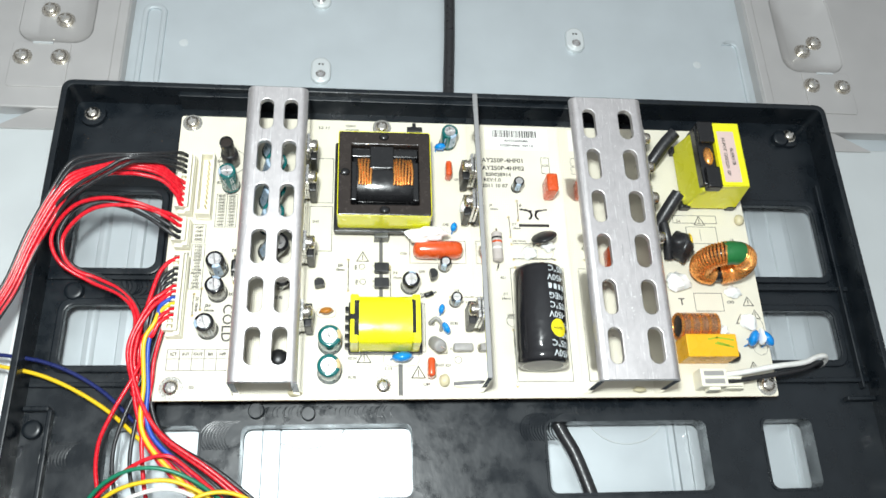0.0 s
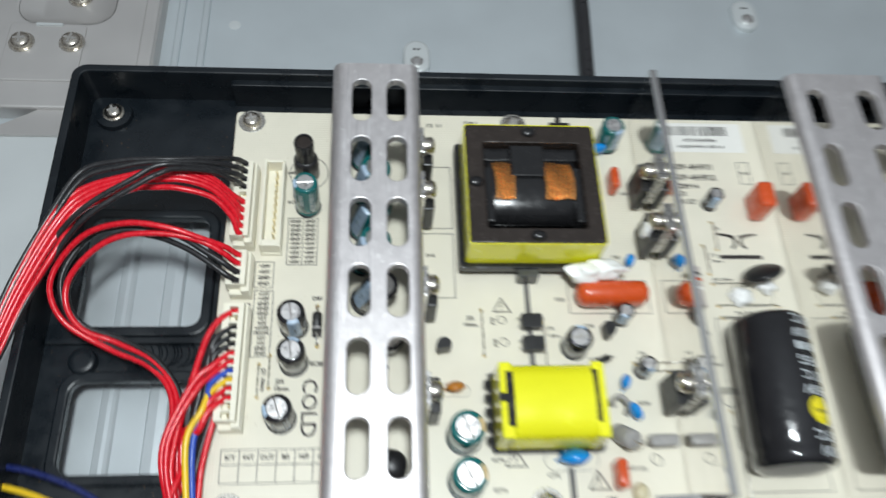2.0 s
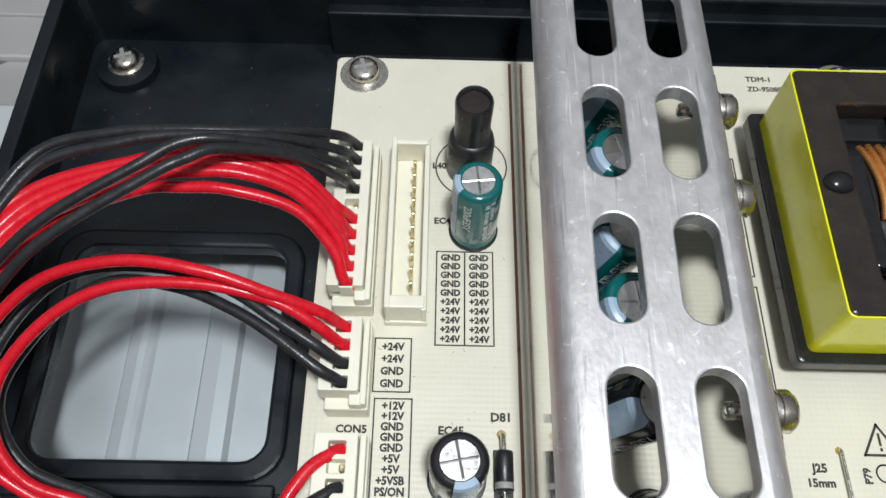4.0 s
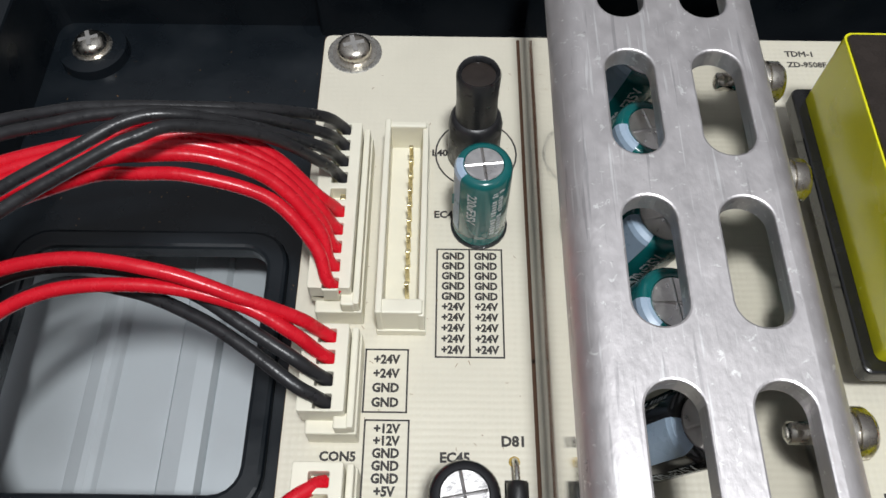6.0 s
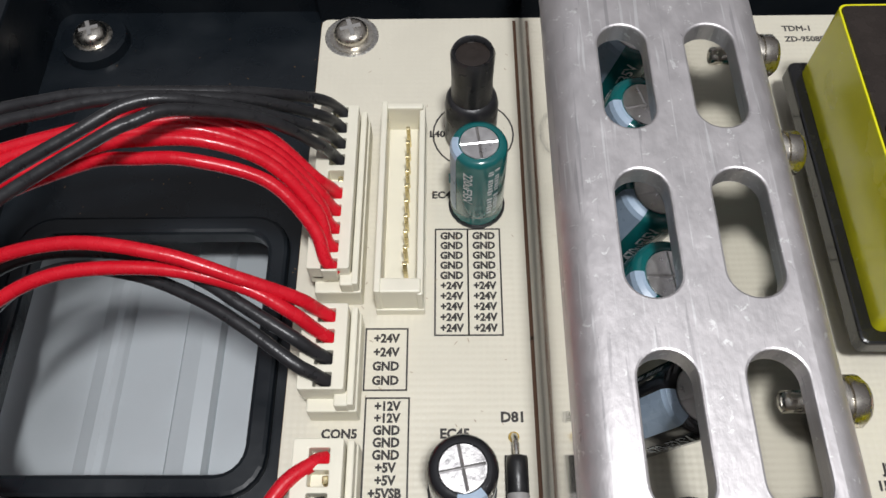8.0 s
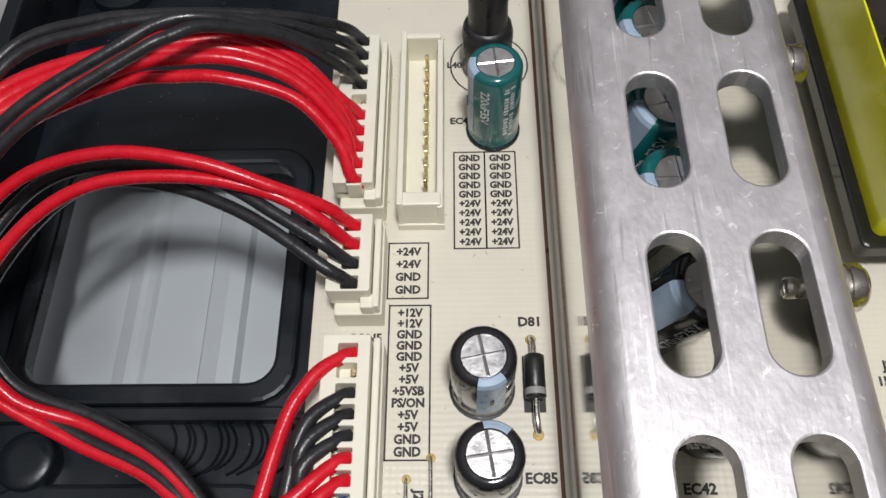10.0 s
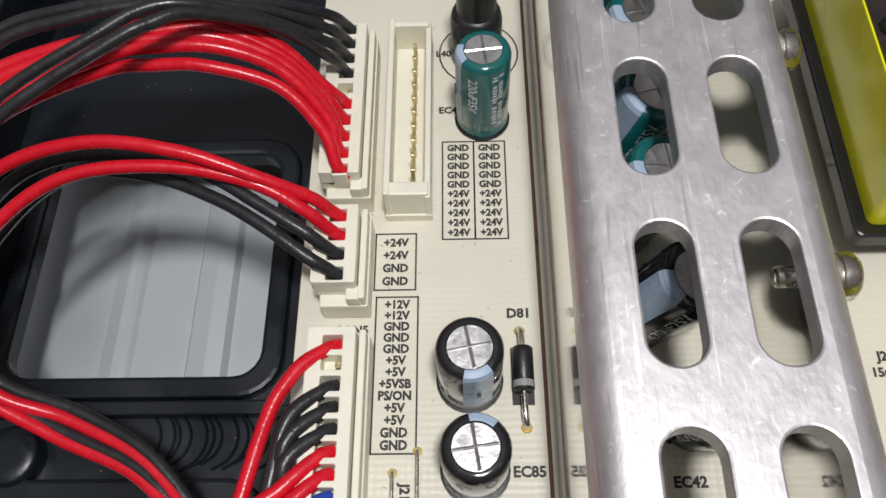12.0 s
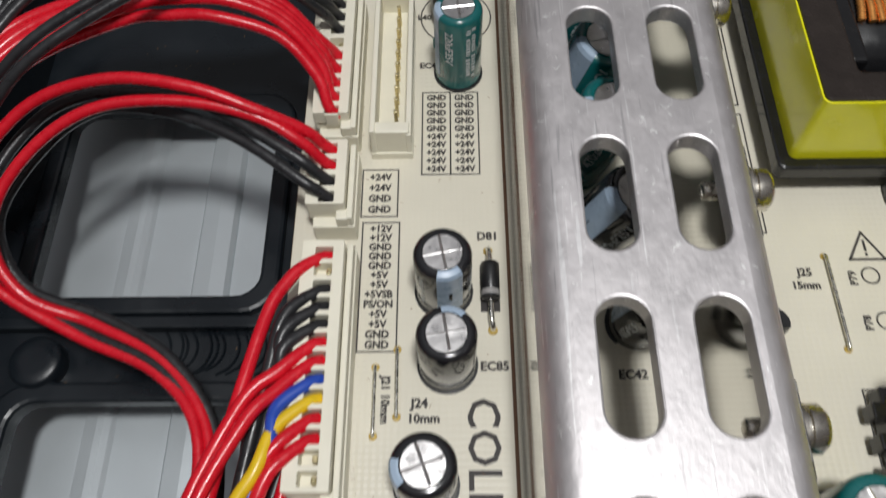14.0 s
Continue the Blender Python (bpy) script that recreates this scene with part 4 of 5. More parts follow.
empty = thing("pin_header", "empty cream pin header with a row of brass pins", "connector")
part("floor", box(11.9, 18.7, -56.35, -23.85, 0, 1.6, 0.1), NYLON, empty)
part("wall", box(12.0, 12.9, -56.2, -24.0, 1.4, 7.4, 0.2), NYLON, empty)
part("wall", box(17.7, 18.6, -56.2, -24.0, 1.4, 6.4, 0.2), NYLON, empty)
part("end", box(12.6, 18.3, -56.05, -53.9, 1.4, 7.0, 0.25), NYLON, empty)
part("end", box(12.6, 18.3, -25.2, -24.15, 1.4, 7.0, 0.25), NYLON, empty)
for k in range(10):
    part("pin", box(15.7, 16.3, -28.3 - 2.55 * k - 0.3, -28.3 - 2.55 * k + 0.3, 1.2, 6.2, 0.1), PIN_BRASS, empty)

rnd = random.Random(5)


def wire(color, pts, label, r=0.86, jitter=0.0, group="connector wires"):
    m, word = RB[color]
    ob = part("wire", tube([Vector(p) + Vector((rnd.uniform(-1, 1), rnd.uniform(-1, 1), rnd.uniform(-0.6, 0.6))) * (jitter if 2 < i else 0) for i, p in enumerate(pts)], r, 14, 7), m, smooth=True)
    return tagged(ob, label.format(word), "wire", group)


L1 = "{} insulated wire arching from the ten-way connector"


# the arches close to the plug, then the common fall to the side of the tray
ARCH = {
    0: [(3.2, -28.1, 13), (-4.0, -32.7, 20), (-13.5, -35.3, 23.5), (-20.8, -35.7, 24), (-28.4, -36.5, 23.6), (-39.3, -39.2, 22)],
    1: [(3.4, -30.9, 13), (-3.7, -34.4, 20.4), (-12.9, -37.0, 24.6), (-20.1, -37.7, 25), (-27.4, -39.1, 24.6), (-38.0, -42.1, 23)],
    2: [(3.6, -33.5, 13), (-3.4, -36.4, 21), (-11.3, -39.0, 26.4), (-16.5, -40.6, 27.4), (-22.2, -44.5, 27.2), (-34.9, -51.7, 24)],
    3: [(3.9, -36.1, 13), (-2.0, -38.0, 21), (-10.8, -40.9, 27), (-15.0, -43.6, 28), (-19.5, -46.4, 27.8), (-34.0, -55.1, 24)],
    5: [(3.6, -40.8, 12), (-2.0, -38.2, 17.5), (-9.6, -36.9, 21.5), (-16.4, -38.2, 22.5), (-23.6, -40.1, 22.5), (-38.4, -44.6, 21)],
    8: [(4.3, -46.2, 12), (-1.3, -42.2, 17.2), (-9.0, -41.0, 20.6), (-16.3, -41.3, 21.4), (-23.6, -42.7, 21.4), (-37.8, -49.3, 19.8)],
    9: [(4.1, -48.8, 12), (-1.6, -44.5, 16.5), (-10.6, -43.1, 19.4), (-17.3, -43.1, 19.8), (-25.0, -43.8, 19.4), (-39.0, -49.9, 17.4)],
}
for k in (6, 7):
    ARCH[k] = [Vector(p).lerp(Vector(q), (k - 5) / 3) for p, q in zip(ARCH[5], ARCH[8])]
FALL_A = [(-46.5, -52, 20), (-55, -71, 16), (-61, -90, 12.5), (-69, -107, 9), (-87, -142, -6), (-102, -176, -14)]
FALL_B = [(-44, -62, 17), (-52, -78, 13), (-58, -95, 9.5), (-66, -110, 6), (-84, -143, -8), (-98, -177, -16)]
for k, c in enumerate("kkkk.rrrrr"):
    if c == ".":
        continue
    y = -27.0 - 2.85 * k
    f = {0: 0.0, 1: 0.2, 2: 0.75, 3: 1.1, 5: 0.15, 6: 0.35, 7: 0.5, 8: 0.7, 9: 1.0}[k]
    fall = [Vector(p).lerp(Vector(q), f) for p, q in zip(FALL_A, FALL_B)]
    wire(c, [(6.9, y, 6.9), (5.6, y + 0.5, 8.8)] + ARCH[k] + fall, L1, 0.82 if c == "k" else 0.92, jitter=0.12)

L2 = "{} insulated wire looping from the four-way connector"
LOOPS = (
    [(2.9, -59.2, 12), (-3.8, -58.3, 16), (-12.7, -56.4, 19), (-24.2, -55.6, 20), (-35.8, -58, 18), (-44, -65, 13.5), (-46.8, -73, 10), (-42.5, -81, 5)],
    [(2.4, -61.2, 12), (-3.8, -58.9, 15), (-14.0, -57.6, 17), (-25.9, -58.5, 17.6), (-34.8, -62.4, 15), (-41.5, -70, 11), (-41.5, -77.5, 8), (-37, -83, 4)],
    [(2.6, -64.2, 11.5), (-3.6, -60.4, 13.2), (-9.1, -57.2, 14.0), (-17, -54.4, 14.6), (-29, -53.8, 14.6), (-38.5, -58, 12.6), (-44.4, -69, 9), (-40.5, -81, 3.4)],
    [(2.8, -67.2, 10.5), (-3.2, -63.0, 12.2), (-9.4, -59.4, 12.8), (-18, -56.2, 13.2), (-28, -55.4, 13.2), (-36, -60.4, 11.4), (-42.6, -71.4, 7.6), (-39, -80.5, 2.6)],
)
for k, c in enumerate("rrkk"):
    y = -60.0 - 2.9 * k
    o = (0.0, 1.9, 0.8, 3.0)[k]
    rest = [(-30 + o, -87.5 + 0.9 * o, 0.5), (-18 + 0.6 * o, -93.0 + 0.6 * o, 0), (-11 + 0.8 * o, -102, -0.5 - 0.3 * k), (-9.5 + 0.9 * o, -118, -1), (-8 + 0.8 * o, -136, -2), (2 + 0.8 * o, -156, -3), (26 + 0.6 * o, -175 + 0.4 * o, -4), (68, -211 + o, -8)]
    wire(c, [(7.1, y, 6.9), (5.2, y + 0.5, 9.0)] + LOOPS[k] + rest, L2, 0.9, jitter=0.2)

L3 = "{} insulated wire bundled from the thirteen-way connector"
for k, c in enumerate("r.kkkrrbyrr.."):
    if c == ".":
        continue
    y = -78.2 - 2.66 * k
    u = k - 5
    b = {0: (-7, 3), 2: (-3.5, 1), 3: (-2.2, -1), 4: (-0.4, -2), 5: (-9.5, 4), 6: (-8, 5), 7: (-1.5, 3.5), 8: (-3.4, 4.5), 9: (-6.2, 0), 10: (-5, 1)}[k]
    e = 2.0 * ((k * 7) % 11) - 10
    pts = [(7.4, y, 6.9), (5.7, y - 0.9, 7.9), (2.0, y - 4.4, 8.6), (b[0] * 0.55 + 2.2, y - 9.5 - max(0, -u) * 0.7, 7 + 0.4 * b[1]), (b[0], -118 + 0.4 * u, 3 + b[1]), (b[0] * 0.8 + 0.8, -134, 1 + b[1]), (3 + e * 0.35, -155 + e * 0.1, b[1] - 1), (27 + e * 0.55, -176 + e * 0.5, -2 + b[1] * 0.6), (66 + e * 0.5, -212 + e, -6)]
    wire(c, pts, L3, 0.95, jitter=0.2)

LB = "{} insulated wire lying across the black tray"
wire("y", [(-110, -112, -6), (-74, -122, -4), (-45, -129, -3), (-20, -142, -3), (2, -160, 1), (28, -181, -2), (64, -216, -6)], LB, group="loose wires")
wire("n", [(-110, -107, -6), (-74, -117.5, -4), (-45, -123, -3), (-22, -134.5, -3.4), (0, -154, -1), (30, -179, -3), (66, -214, -6)], LB, group="loose wires")
wire("r", [(-2, -110, 2), (-5, -128, 6), (-13.5, -147, 5), (-18, -160, 2), (-17, -176, -2), (-8, -200, -5)], LB, group="loose wires")
wire("k", [(-1, -112, 1), (-3, -130, 4), (-9, -148, 3), (-12, -162, 1), (-10, -178, -2), (0, -205, -5)], LB, group="loose wires")
wire("k", [(4.2, -102.5, 6), (1.6, -112, 4.4), (-0.6, -123, 3.6), (-1.5, -132, 3), (-4, -150, 3), (-5, -166, 1), (-2, -180, -2), (8, -205, -5)], LB, group="loose wires")
wire("r", [(4.6, -105, 6.2), (2.6, -113, 5), (0.8, -124, 4), (0.5, -135, 3), (-1, -152, 3), (0, -166, 1), (3, -182, -2), (12, -205, -5)], LB, group="loose wires")
LC = "{} insulated wire looped loosely over the tray opening"
wire("r", [(-22, -184, -2), (-6, -170, 5), (9, -164, 7), (20, -170, 4), (40, -188, -3), (60, -214, -7)], LC, group="loose wires")
wire("g", [(-24, -186, 0), (-12, -174, 7), (2, -169, 9), (18, -172, 7), (36, -184, 1), (60, -206, -5)], LC, group="loose wires")
wire("y", [(-22, -190, 1), (-8, -178, 9), (10, -174, 10), (24, -178, 8), (40, -190, 2), (66, -206, -5)], LC, group="loose wires")
wire("w", [(-18, -190, 1), (-4, -181, 7), (12, -177, 8), (26, -182, 6), (42, -194, 1)], LC, group="loose wires")
wire("y", [(10, -194, 3), (22, -182, 10), (36, -179, 9), (50, -186, 5), (66, -204, -4)], LC, group="loose wires")
wire("g", [(0, -196, 1), (14, -186, 7), (28, -182, 8), (44, -190, 4), (60, -206, -4)], LC, group="loose wires")
for o, c in ((0, "r"), (1.7, "k")):
    wire(c, [(-70 + 3 * k, -183 + 3.2 * math.sin(k * 0.3) + 1.0 * math.sin(k * 2.2 + o * 1.85), -3 + 1.0 * math.cos(k * 2.2 + o * 1.85)) for k in range(17)], "{} wire of a twisted pair over the tray", group="loose wires")

cable = part("mains_cable", tube([(142, 320, -22), (138, 110, -22), (135, 36, -22.3), (134, 10, -22.5), (150, -60, -22), (168, -120, -21), (180, -150, -19), (187, -166, -17.5), (196, -200, -17), (205, -260, -18)], 3.1, 14, 6), BLACK_W, smooth=True)
tagged(cable, "thick black cable passing behind the tray over the metal panel", "cable")

# ---- wound parts ----


def blob(x, y, z, rx, ry, rz, seed=0, rough=0.0, bm=None, n=16):
    """An uneven rounded lump."""
    bm = bm or bmesh.new()
    got = bmesh.ops.create_uvsphere(bm, u_segments=n, v_segments=max(6, n // 2), radius=1)["verts"]
    for v in got:
        k = 1 + rough * noise.noise(v.co * 1.7 + Vector((seed * 3.1, seed, 0)))
        v.co = Vector((x + v.co.x * rx * k, y + v.co.y * ry * k, z + v.co.z * rz * k))
    return bm


t1 = thing("main_transformer", "square ferrite transformer with copper windings and yellow tape", "transformer")
ox0, ox1, oy0, oy1 = 77.0, 119.1, -61.9, -18.8
part("core_frame", plate(rounded(ox0, ox1, oy0, oy1, 1.0), [rounded(82.7, 113.8, -56.8, -25.6, 0.8)], 7.4, 21.0, 0.4), FERRITE, t1, "dark brown ferrite frame")
part("tape_band", plate(rounded(ox0 - 0.35, ox1 + 0.35, oy0 - 0.35, oy1 + 0.35, 1.2), [rounded(ox0 - 0.02, ox1 + 0.02, oy0 - 0.02, oy1 + 0.02, 1.0)], 7.4, 20.8, 0.15), TAPE, t1, "shiny yellow tape round the core")
part("bobbin_flange", plate(rounded(74.9, 120.6, -63.9, -17.0, 1.2), [], 4.6, 7.3, 0.4), BOBBIN, t1)
part("bobbin_base", plate(rounded(79.5, 116.5, -58.5, -21.0, 1.2), [], 0.1, 6.0, 0.4), BOBBIN, t1)
part("bobbin_foot", box(93.6, 100.4, -66.4, -63.0, 0.1, 6.4, 0.5), BASE_GREY, t1)
part("inner_floor", box(82.8, 113.7, -56.7, -25.7, 6.35, 9), BOBBIN, t1)
coil = lathe([(11.6, 83.6), (12.0, 84.4), (12.0, 111.8), (11.6, 112.6)], y=-39.4, z=0, n=40, axis="x")
for v in coil.verts:
    v.co.z = 13.0 + v.co.z * 0.56
part("winding_wrap", coil, BOBBIN, t1, "glossy black wrapped coil", smooth=True)
for x0, x1 in ((82.75, 85.4), (111.0, 113.75)):
    part("bobbin_end", box(x0, x1, -54, -34.2, 8.8, 20.0, 0.5), BOBBIN, t1)
part("bobbin_cheek", box(82.9, 113.6, -30.6, -26.0, 8.8, 18.2, 0.4), BOBBIN, t1)
part("paper_flap", box(91.4, 102.2, -38.0, -26.4, 18.8, 20.8, 0.5), BOBBIN, t1)
for x0, n in ((86.4, 5), (102.4, 7)):
    for k in range(n):
        x = x0 + 1.35 * k
        pts = []
        for j in range(9):
            a = math.radians(118 - 74 * j / 8)
            pts.append((x + 0.25 * math.sin(j * 0.6 + k), -40.4 + (11.6 + 0.5 * math.sin(k)) * math.cos(a), 13.0 + 7.3 * math.sin(a)))
        part("copper_turn", tube(pts, 0.62, 7, 2), COPPER, t1, smooth=True)
for x, y in ((97.7, -21.6), (98.0, -59.4), (79.8, -40.5)):
    part("glue_bead", blob(x, y, 21.2, 2.4, 1.9, 1.2, x, 0.1), BOBBIN, t1, smooth=True)

t2 = thing("small_transformer", "small transformer wrapped in bright yellow tape", "transformer")
bm = bmesh.new()
prof = [(-10.8, 3.5), (-10.8, 15.0), (-9.6, 17.6), (-6, 19.4), (0, 20.1), (6, 19.4), (9.6, 17.6), (10.8, 15.0), (10.8, 3.5)]
va = [bm.verts.new((87.0, -109.3 + y, z)) for y, z in prof]
vb = [bm.verts.new((109.8, -109.3 + y, z)) for y, z in prof]
for i in range(len(prof) - 1):
    bm.faces.new((va[i], va[i + 1], vb[i + 1], vb[i]))
bm.faces.new(va)
bm.faces.new(vb)
bmesh.ops.recalc_face_normals(bm, faces=bm.faces)
part("tape_wrap", bm, TAPE, t2, smooth=True)
for x0, x1 in ((83.2, 86.95), (109.85, 113.6)):
    part("tape_end", box(x0, x1, -120.3, -98.4, 3.2, 18.6, 0.8), TAPE, t2)
part("slot_gap", box(85.0, 87.2, -117, -101.5, 8, 18.75), BOBBIN, t2)
part("slot_gap", box(109.7, 111.4, -116, -101, 8, 18.75), BOBBIN, t2)
part("wire_clip", box(83.0, 87.6, -110, -107.6, 17.2, 19.0, 0.3), BOBBIN, t2)
part("base", box(82.6, 115.2, -120.8, -97.2, 0.4, 4, 0.4), BOBBIN, t2)
for k in range(5):
    part("terminal", box(80.9, 83.0, -118.5 + 4.2 * k, -116.3 + 4.2 * k, 1.2, 4.6, 0.3), BOBBIN, t2)

t3 = thing("filter_transformer", "tall yellow taped transformer with an open black core and pink label", "transformer")
part("core_top", box(258.2, 271.6, -45.2, -10.6, 3, 25.4, 0.6), TAPE, t3, "yellow tape over the core")
bm = bmesh.new()
vs = []
for p in ((246.0, -43, 2.5), (249.0, -46.2, 2.5), (274.0, -46.2, 2.5), (271.6, -45.3, 24.6), (256.5, -45.6, 24.6), (250.5, -45.2, 18)):
    vs.append(bm.verts.new(p))
bk = [bm.verts.new(v.co + Vector((0, 3, 0))) for v in vs]
bm.faces.new(vs)
bm.faces.new(bk)
for i in range(6):
    bm.faces.new((vs[i], vs[(i + 1) % 6], bk[(i + 1) % 6], bk[i]))
bmesh.ops.recalc_face_normals(bm, faces=bm.faces)
part("front_wrap", bm, TAPE, t3)
bm = box(246, 252, -45.4, -12, 2.2, 19.5, 0.9)
for v in bm.verts:
    v.co.x += 0.26 * (v.co.z - 2) * (1 if v.co.x < 249 else 0.4)
part("side_wrap", bm, TAPE_SHADED, t3, "creased yellow tape")
part("core_block", box(250, 258.4, -43.5, -10.6, 2, 22.8, 0.8), BOBBIN, t3)
part("core_jaw", box(251.2, 258.6, -45.9, -34.6, 19.5, 25.1, 0.9), BOBBIN, t3)
part("core_jaw", box(250.6, 258.6, -21.5, -9.8, 19.5, 25.3, 0.9), BOBBIN, t3)
part("copper_peek", blob(254.6, -28.2, 22.2, 2.6, 5.2, 2.2), COPPER, t3, smooth=True)
part("back_plate", box(271.4, 273.2, -44, -11, 2, 22.5, 0.5), BOBBIN, t3)
part("label", box(259.6, 268.0, -43.4, -15.6, 25.35, 25.45), PINK_PAPER, t3, "pink printed paper label")
lettering("HI-POT 12050201 GP", 262.2, -29.5, 2.3, t3, rz=-90, z=25.47, align="CENTER")
lettering("BLE00178", 265.6, -29.5, 2.3, t3, rz=-90, z=25.47, align="CENTER")
for x, y in ((248, -45), (272, -44.5), (247.5, -14)):
    part("foot", box(x - 2.5, x + 2.5, y - 2, y + 2, 0.2, 4.5, 0.6), BOBBIN, t3)


def ring_coil(name, label, c, R, r, axis_deg, turns, gaps, material, core):
    """A ring core wound with round wire, leaving gaps."""
    ob = thing(name, label, "coil", "", c)
    ob.matrix_world = pose(c[0] * MM, c[1] * MM, c[2] * MM, axis_deg, 0, 0)
    bm = bmesh.new()
    for i in range(36):
        a = 2 * math.pi * i / 36
        for j in range(10):
            b = 2 * math.pi * j / 10
            bm.verts.new(((R + (r - 0.8) * math.cos(b)) * math.cos(a), (R + (r - 0.8) * math.cos(b)) * math.sin(a), (r - 0.8) * math.sin(b)))
    bm.verts.ensure_lookup_table()
    for i in range(36):
        for j in range(10):
            bm.faces.new([bm.verts[(i % 36) * 10 + j], bm.verts[((i + 1) % 36) * 10 + j], bm.verts[((i + 1) % 36) * 10 + (j + 1) % 10], bm.verts[(i % 36) * 10 + (j + 1) % 10]])
    part("ring_core", bm, core, ob, smooth=True)
    for k in range(turns):
        deg = 360 * k / turns
        if any(g0 <= deg <= g1 for g0, g1 in gaps):
            continue
        a = math.radians(deg)
        pts = [((R + r * math.cos(b)) * math.cos(a + 0.05 * math.sin(b)), (R + r * math.cos(b)) * math.sin(a + 0.05 * math.sin(b)), r * math.sin(b)) for b in [2 * math.pi * q / 10 for q in range(11)]]
        part("copper_turn", tube(pts, 0.62, 6, 2), material, ob, smooth=True)
    return ob


tor = ring_coil("ring_choke", "ring coil wound with copper wire and a green tape patch", (256.2, -81.0, 15.0), 9.8, 5.0, 82, 54, [(72, 104), (255, 285)], COPPER, BOBBIN)
bm = bmesh.new()
grid = [[bm.verts.new(((9.8 + 5.5 * math.cos(b)) * math.cos(a), (9.8 + 5.5 * math.cos(b)) * math.sin(a), 5.5 * math.sin(b))) for b in [2 * math.pi * j / 16 for j in range(16)]] for a in [math.radians(68 + 5 * i) for i in range(9)]]
for g0, g1 in zip(grid, grid[1:]):
    for j in range(16):
        bm.faces.new((g0[j], g1[j], g1[(j + 1) % 16], g0[(j + 1) % 16]))
bmesh.ops.recalc_face_normals(bm, faces=bm.faces)
part("tape_patch", bm, GREEN_TAPE, tor, "green tape patch", smooth=True)
coil = thing("wound_choke", "brown copper wound choke beside the yellow box", "coil")
part("core", lathe([(3.5, 233), (5.0, 233.4), (5.0, 251), (3.5, 251.4)], y=-109, z=6.2, n=20, axis="x"), BOBBIN, coil, smooth=True)
for k in range(13):
    x = 233.4 + 1.42 * k
    part("copper_turn", tube([(x + 0.3 * math.sin(b), -109 + 5.7 * math.cos(b), 6.4 + 5.7 * math.sin(b)) for b in [2 * math.pi * q / 10 for q in range(11)]], 0.72, 6, 2), DARK_COPPER if k % 3 else COPPER, coil, smooth=True)
drum = thing("black_coil", "rounded black coil with a yellow patch on the board", "coil")
part("body", blob(240.2, -69.5, 7.0, 6.0, 6.8, 7.4, 4, 0.42, n=24), BLACK_W, drum, smooth=True)
part("patch", blob(243.8, -67.6, 10.6, 1.3, 3.6, 2.4, 4, 0.2), YELLOW_W, drum, smooth=True)
part("sleeve", tube([(233, -58, 9), (234, -66, 8), (235.5, -74, 3)], 2.2, 10, 4), BLACK_W, drum, smooth=True)

xcap = thing("box_capacitor", "orange yellow plastic box capacitor with green marker strokes", "capacitor")
part("case", box(233.5, 257.2, -125.2, -114.6, 0.3, 13.0, 0.4), BOX_YELLOW, xcap)
strokes([(244, -117.2, 248, -116.4), (248, -116.4, 255.5, -117.6), (247, -119.2, 255, -120.8), (248, -118.6, 253, -120)], 0.8, xcap, "marker_stroke", 13.03, GREEN_INK)
stub = thing("small_drum", "small black round component beside the yellow box", "component")
part("body", lathe([(2.6, 0), (2.8, 4.5), (2.2, 5.6)], 259.5, -122.5, n=16), BLACK_E, stub, smooth=True)


def disc_part(name, label, x, y, z, r, t, rx, rz, material, legs=((-2, 0), (2, 0)), category="capacitor"):
    """A flat dipped disc on two wire legs."""
    ob = thing(name, label, category, "dipped discs")
    body = part("body", blob(0, 0, 0, r, t, r, x, 0.06, n=18), material, ob, smooth=True)
    body.matrix_local = pose(x * MM, y * MM, z * MM, rx, 0, rz)
    for dx, dy in legs:
        c, s = math.cos(math.radians(rz)), math.sin(math.radians(rz))
        part("leg", tube([(x + c * dx, y + s * dx, 0), (x + c * dx * 0.95, y + s * dx * 0.95, z * 0.5), (x + c * dx * 0.7, y + s * dx * 0.7, z)], 0.4, 6, 3), material, ob, smooth=True)
    return ob


BD = "small bright blue dipped disc capacitor on wire legs"
for x, y, z, r, t, rx, rz in ((126, -16, 4.2, 2.9, 1.8, 20, 10), (131.3, -59.5, 4, 2.3, 1.5, -10, 70), (124.3, -100.2, 3.6, 2.4, 1.4, 0, 75), (126, -109.3, 3.8, 2.9, 1.5, 0, 120), (268.2, -115.2, 8.0, 4.0, 2.2, -20, 60), (274.8, -115.4, 8.0, 4.0, 2.2, -20, 120)):
    disc_part("disc_capacitor", BD, x, y, z, r, t, rx, rz, BLUE_E)
disc_part("disc_capacitor", "larger blue dipped disc capacitor leaning over its outline", 106.2, -122.4, 3.6, 4.7, 2.3, 18, 6, BLUE_E, ((-5, 0), (5, 0)))
disc_part("disc_capacitor", "small ochre dipped capacitor on the cream board", 72.4, -100.8, 2.6, 2.9, 1.5, 30, 8, OCHRE, ((-3, 0), (3, 0)))
disc_part("thermistor_disc", "black dipped disc leaning on white glue", 173.6, -65.5, 7.5, 6.2, 1.9, 38, 24, BLACK_E, ((-4, 0), (4, 0)), "component")


def film_cap(name, label, x0, x1, y0, y1, z0, z1, material, bev=1.2):
    ob = thing(name, label, "capacitor", "orange dipped capacitors")
    part("body", box(x0, x1, y0, y1, z0, z1, bev, 3), material, ob, smooth=True)
    for y in (y0 + 1.2, y1 - 1.2):
        part("leg", tube([((x0 + x1) / 2, y, 0), ((x0 + x1) / 2, y, z0 + 1)], 0.35, 6, 2), TIN, ob)
    return ob


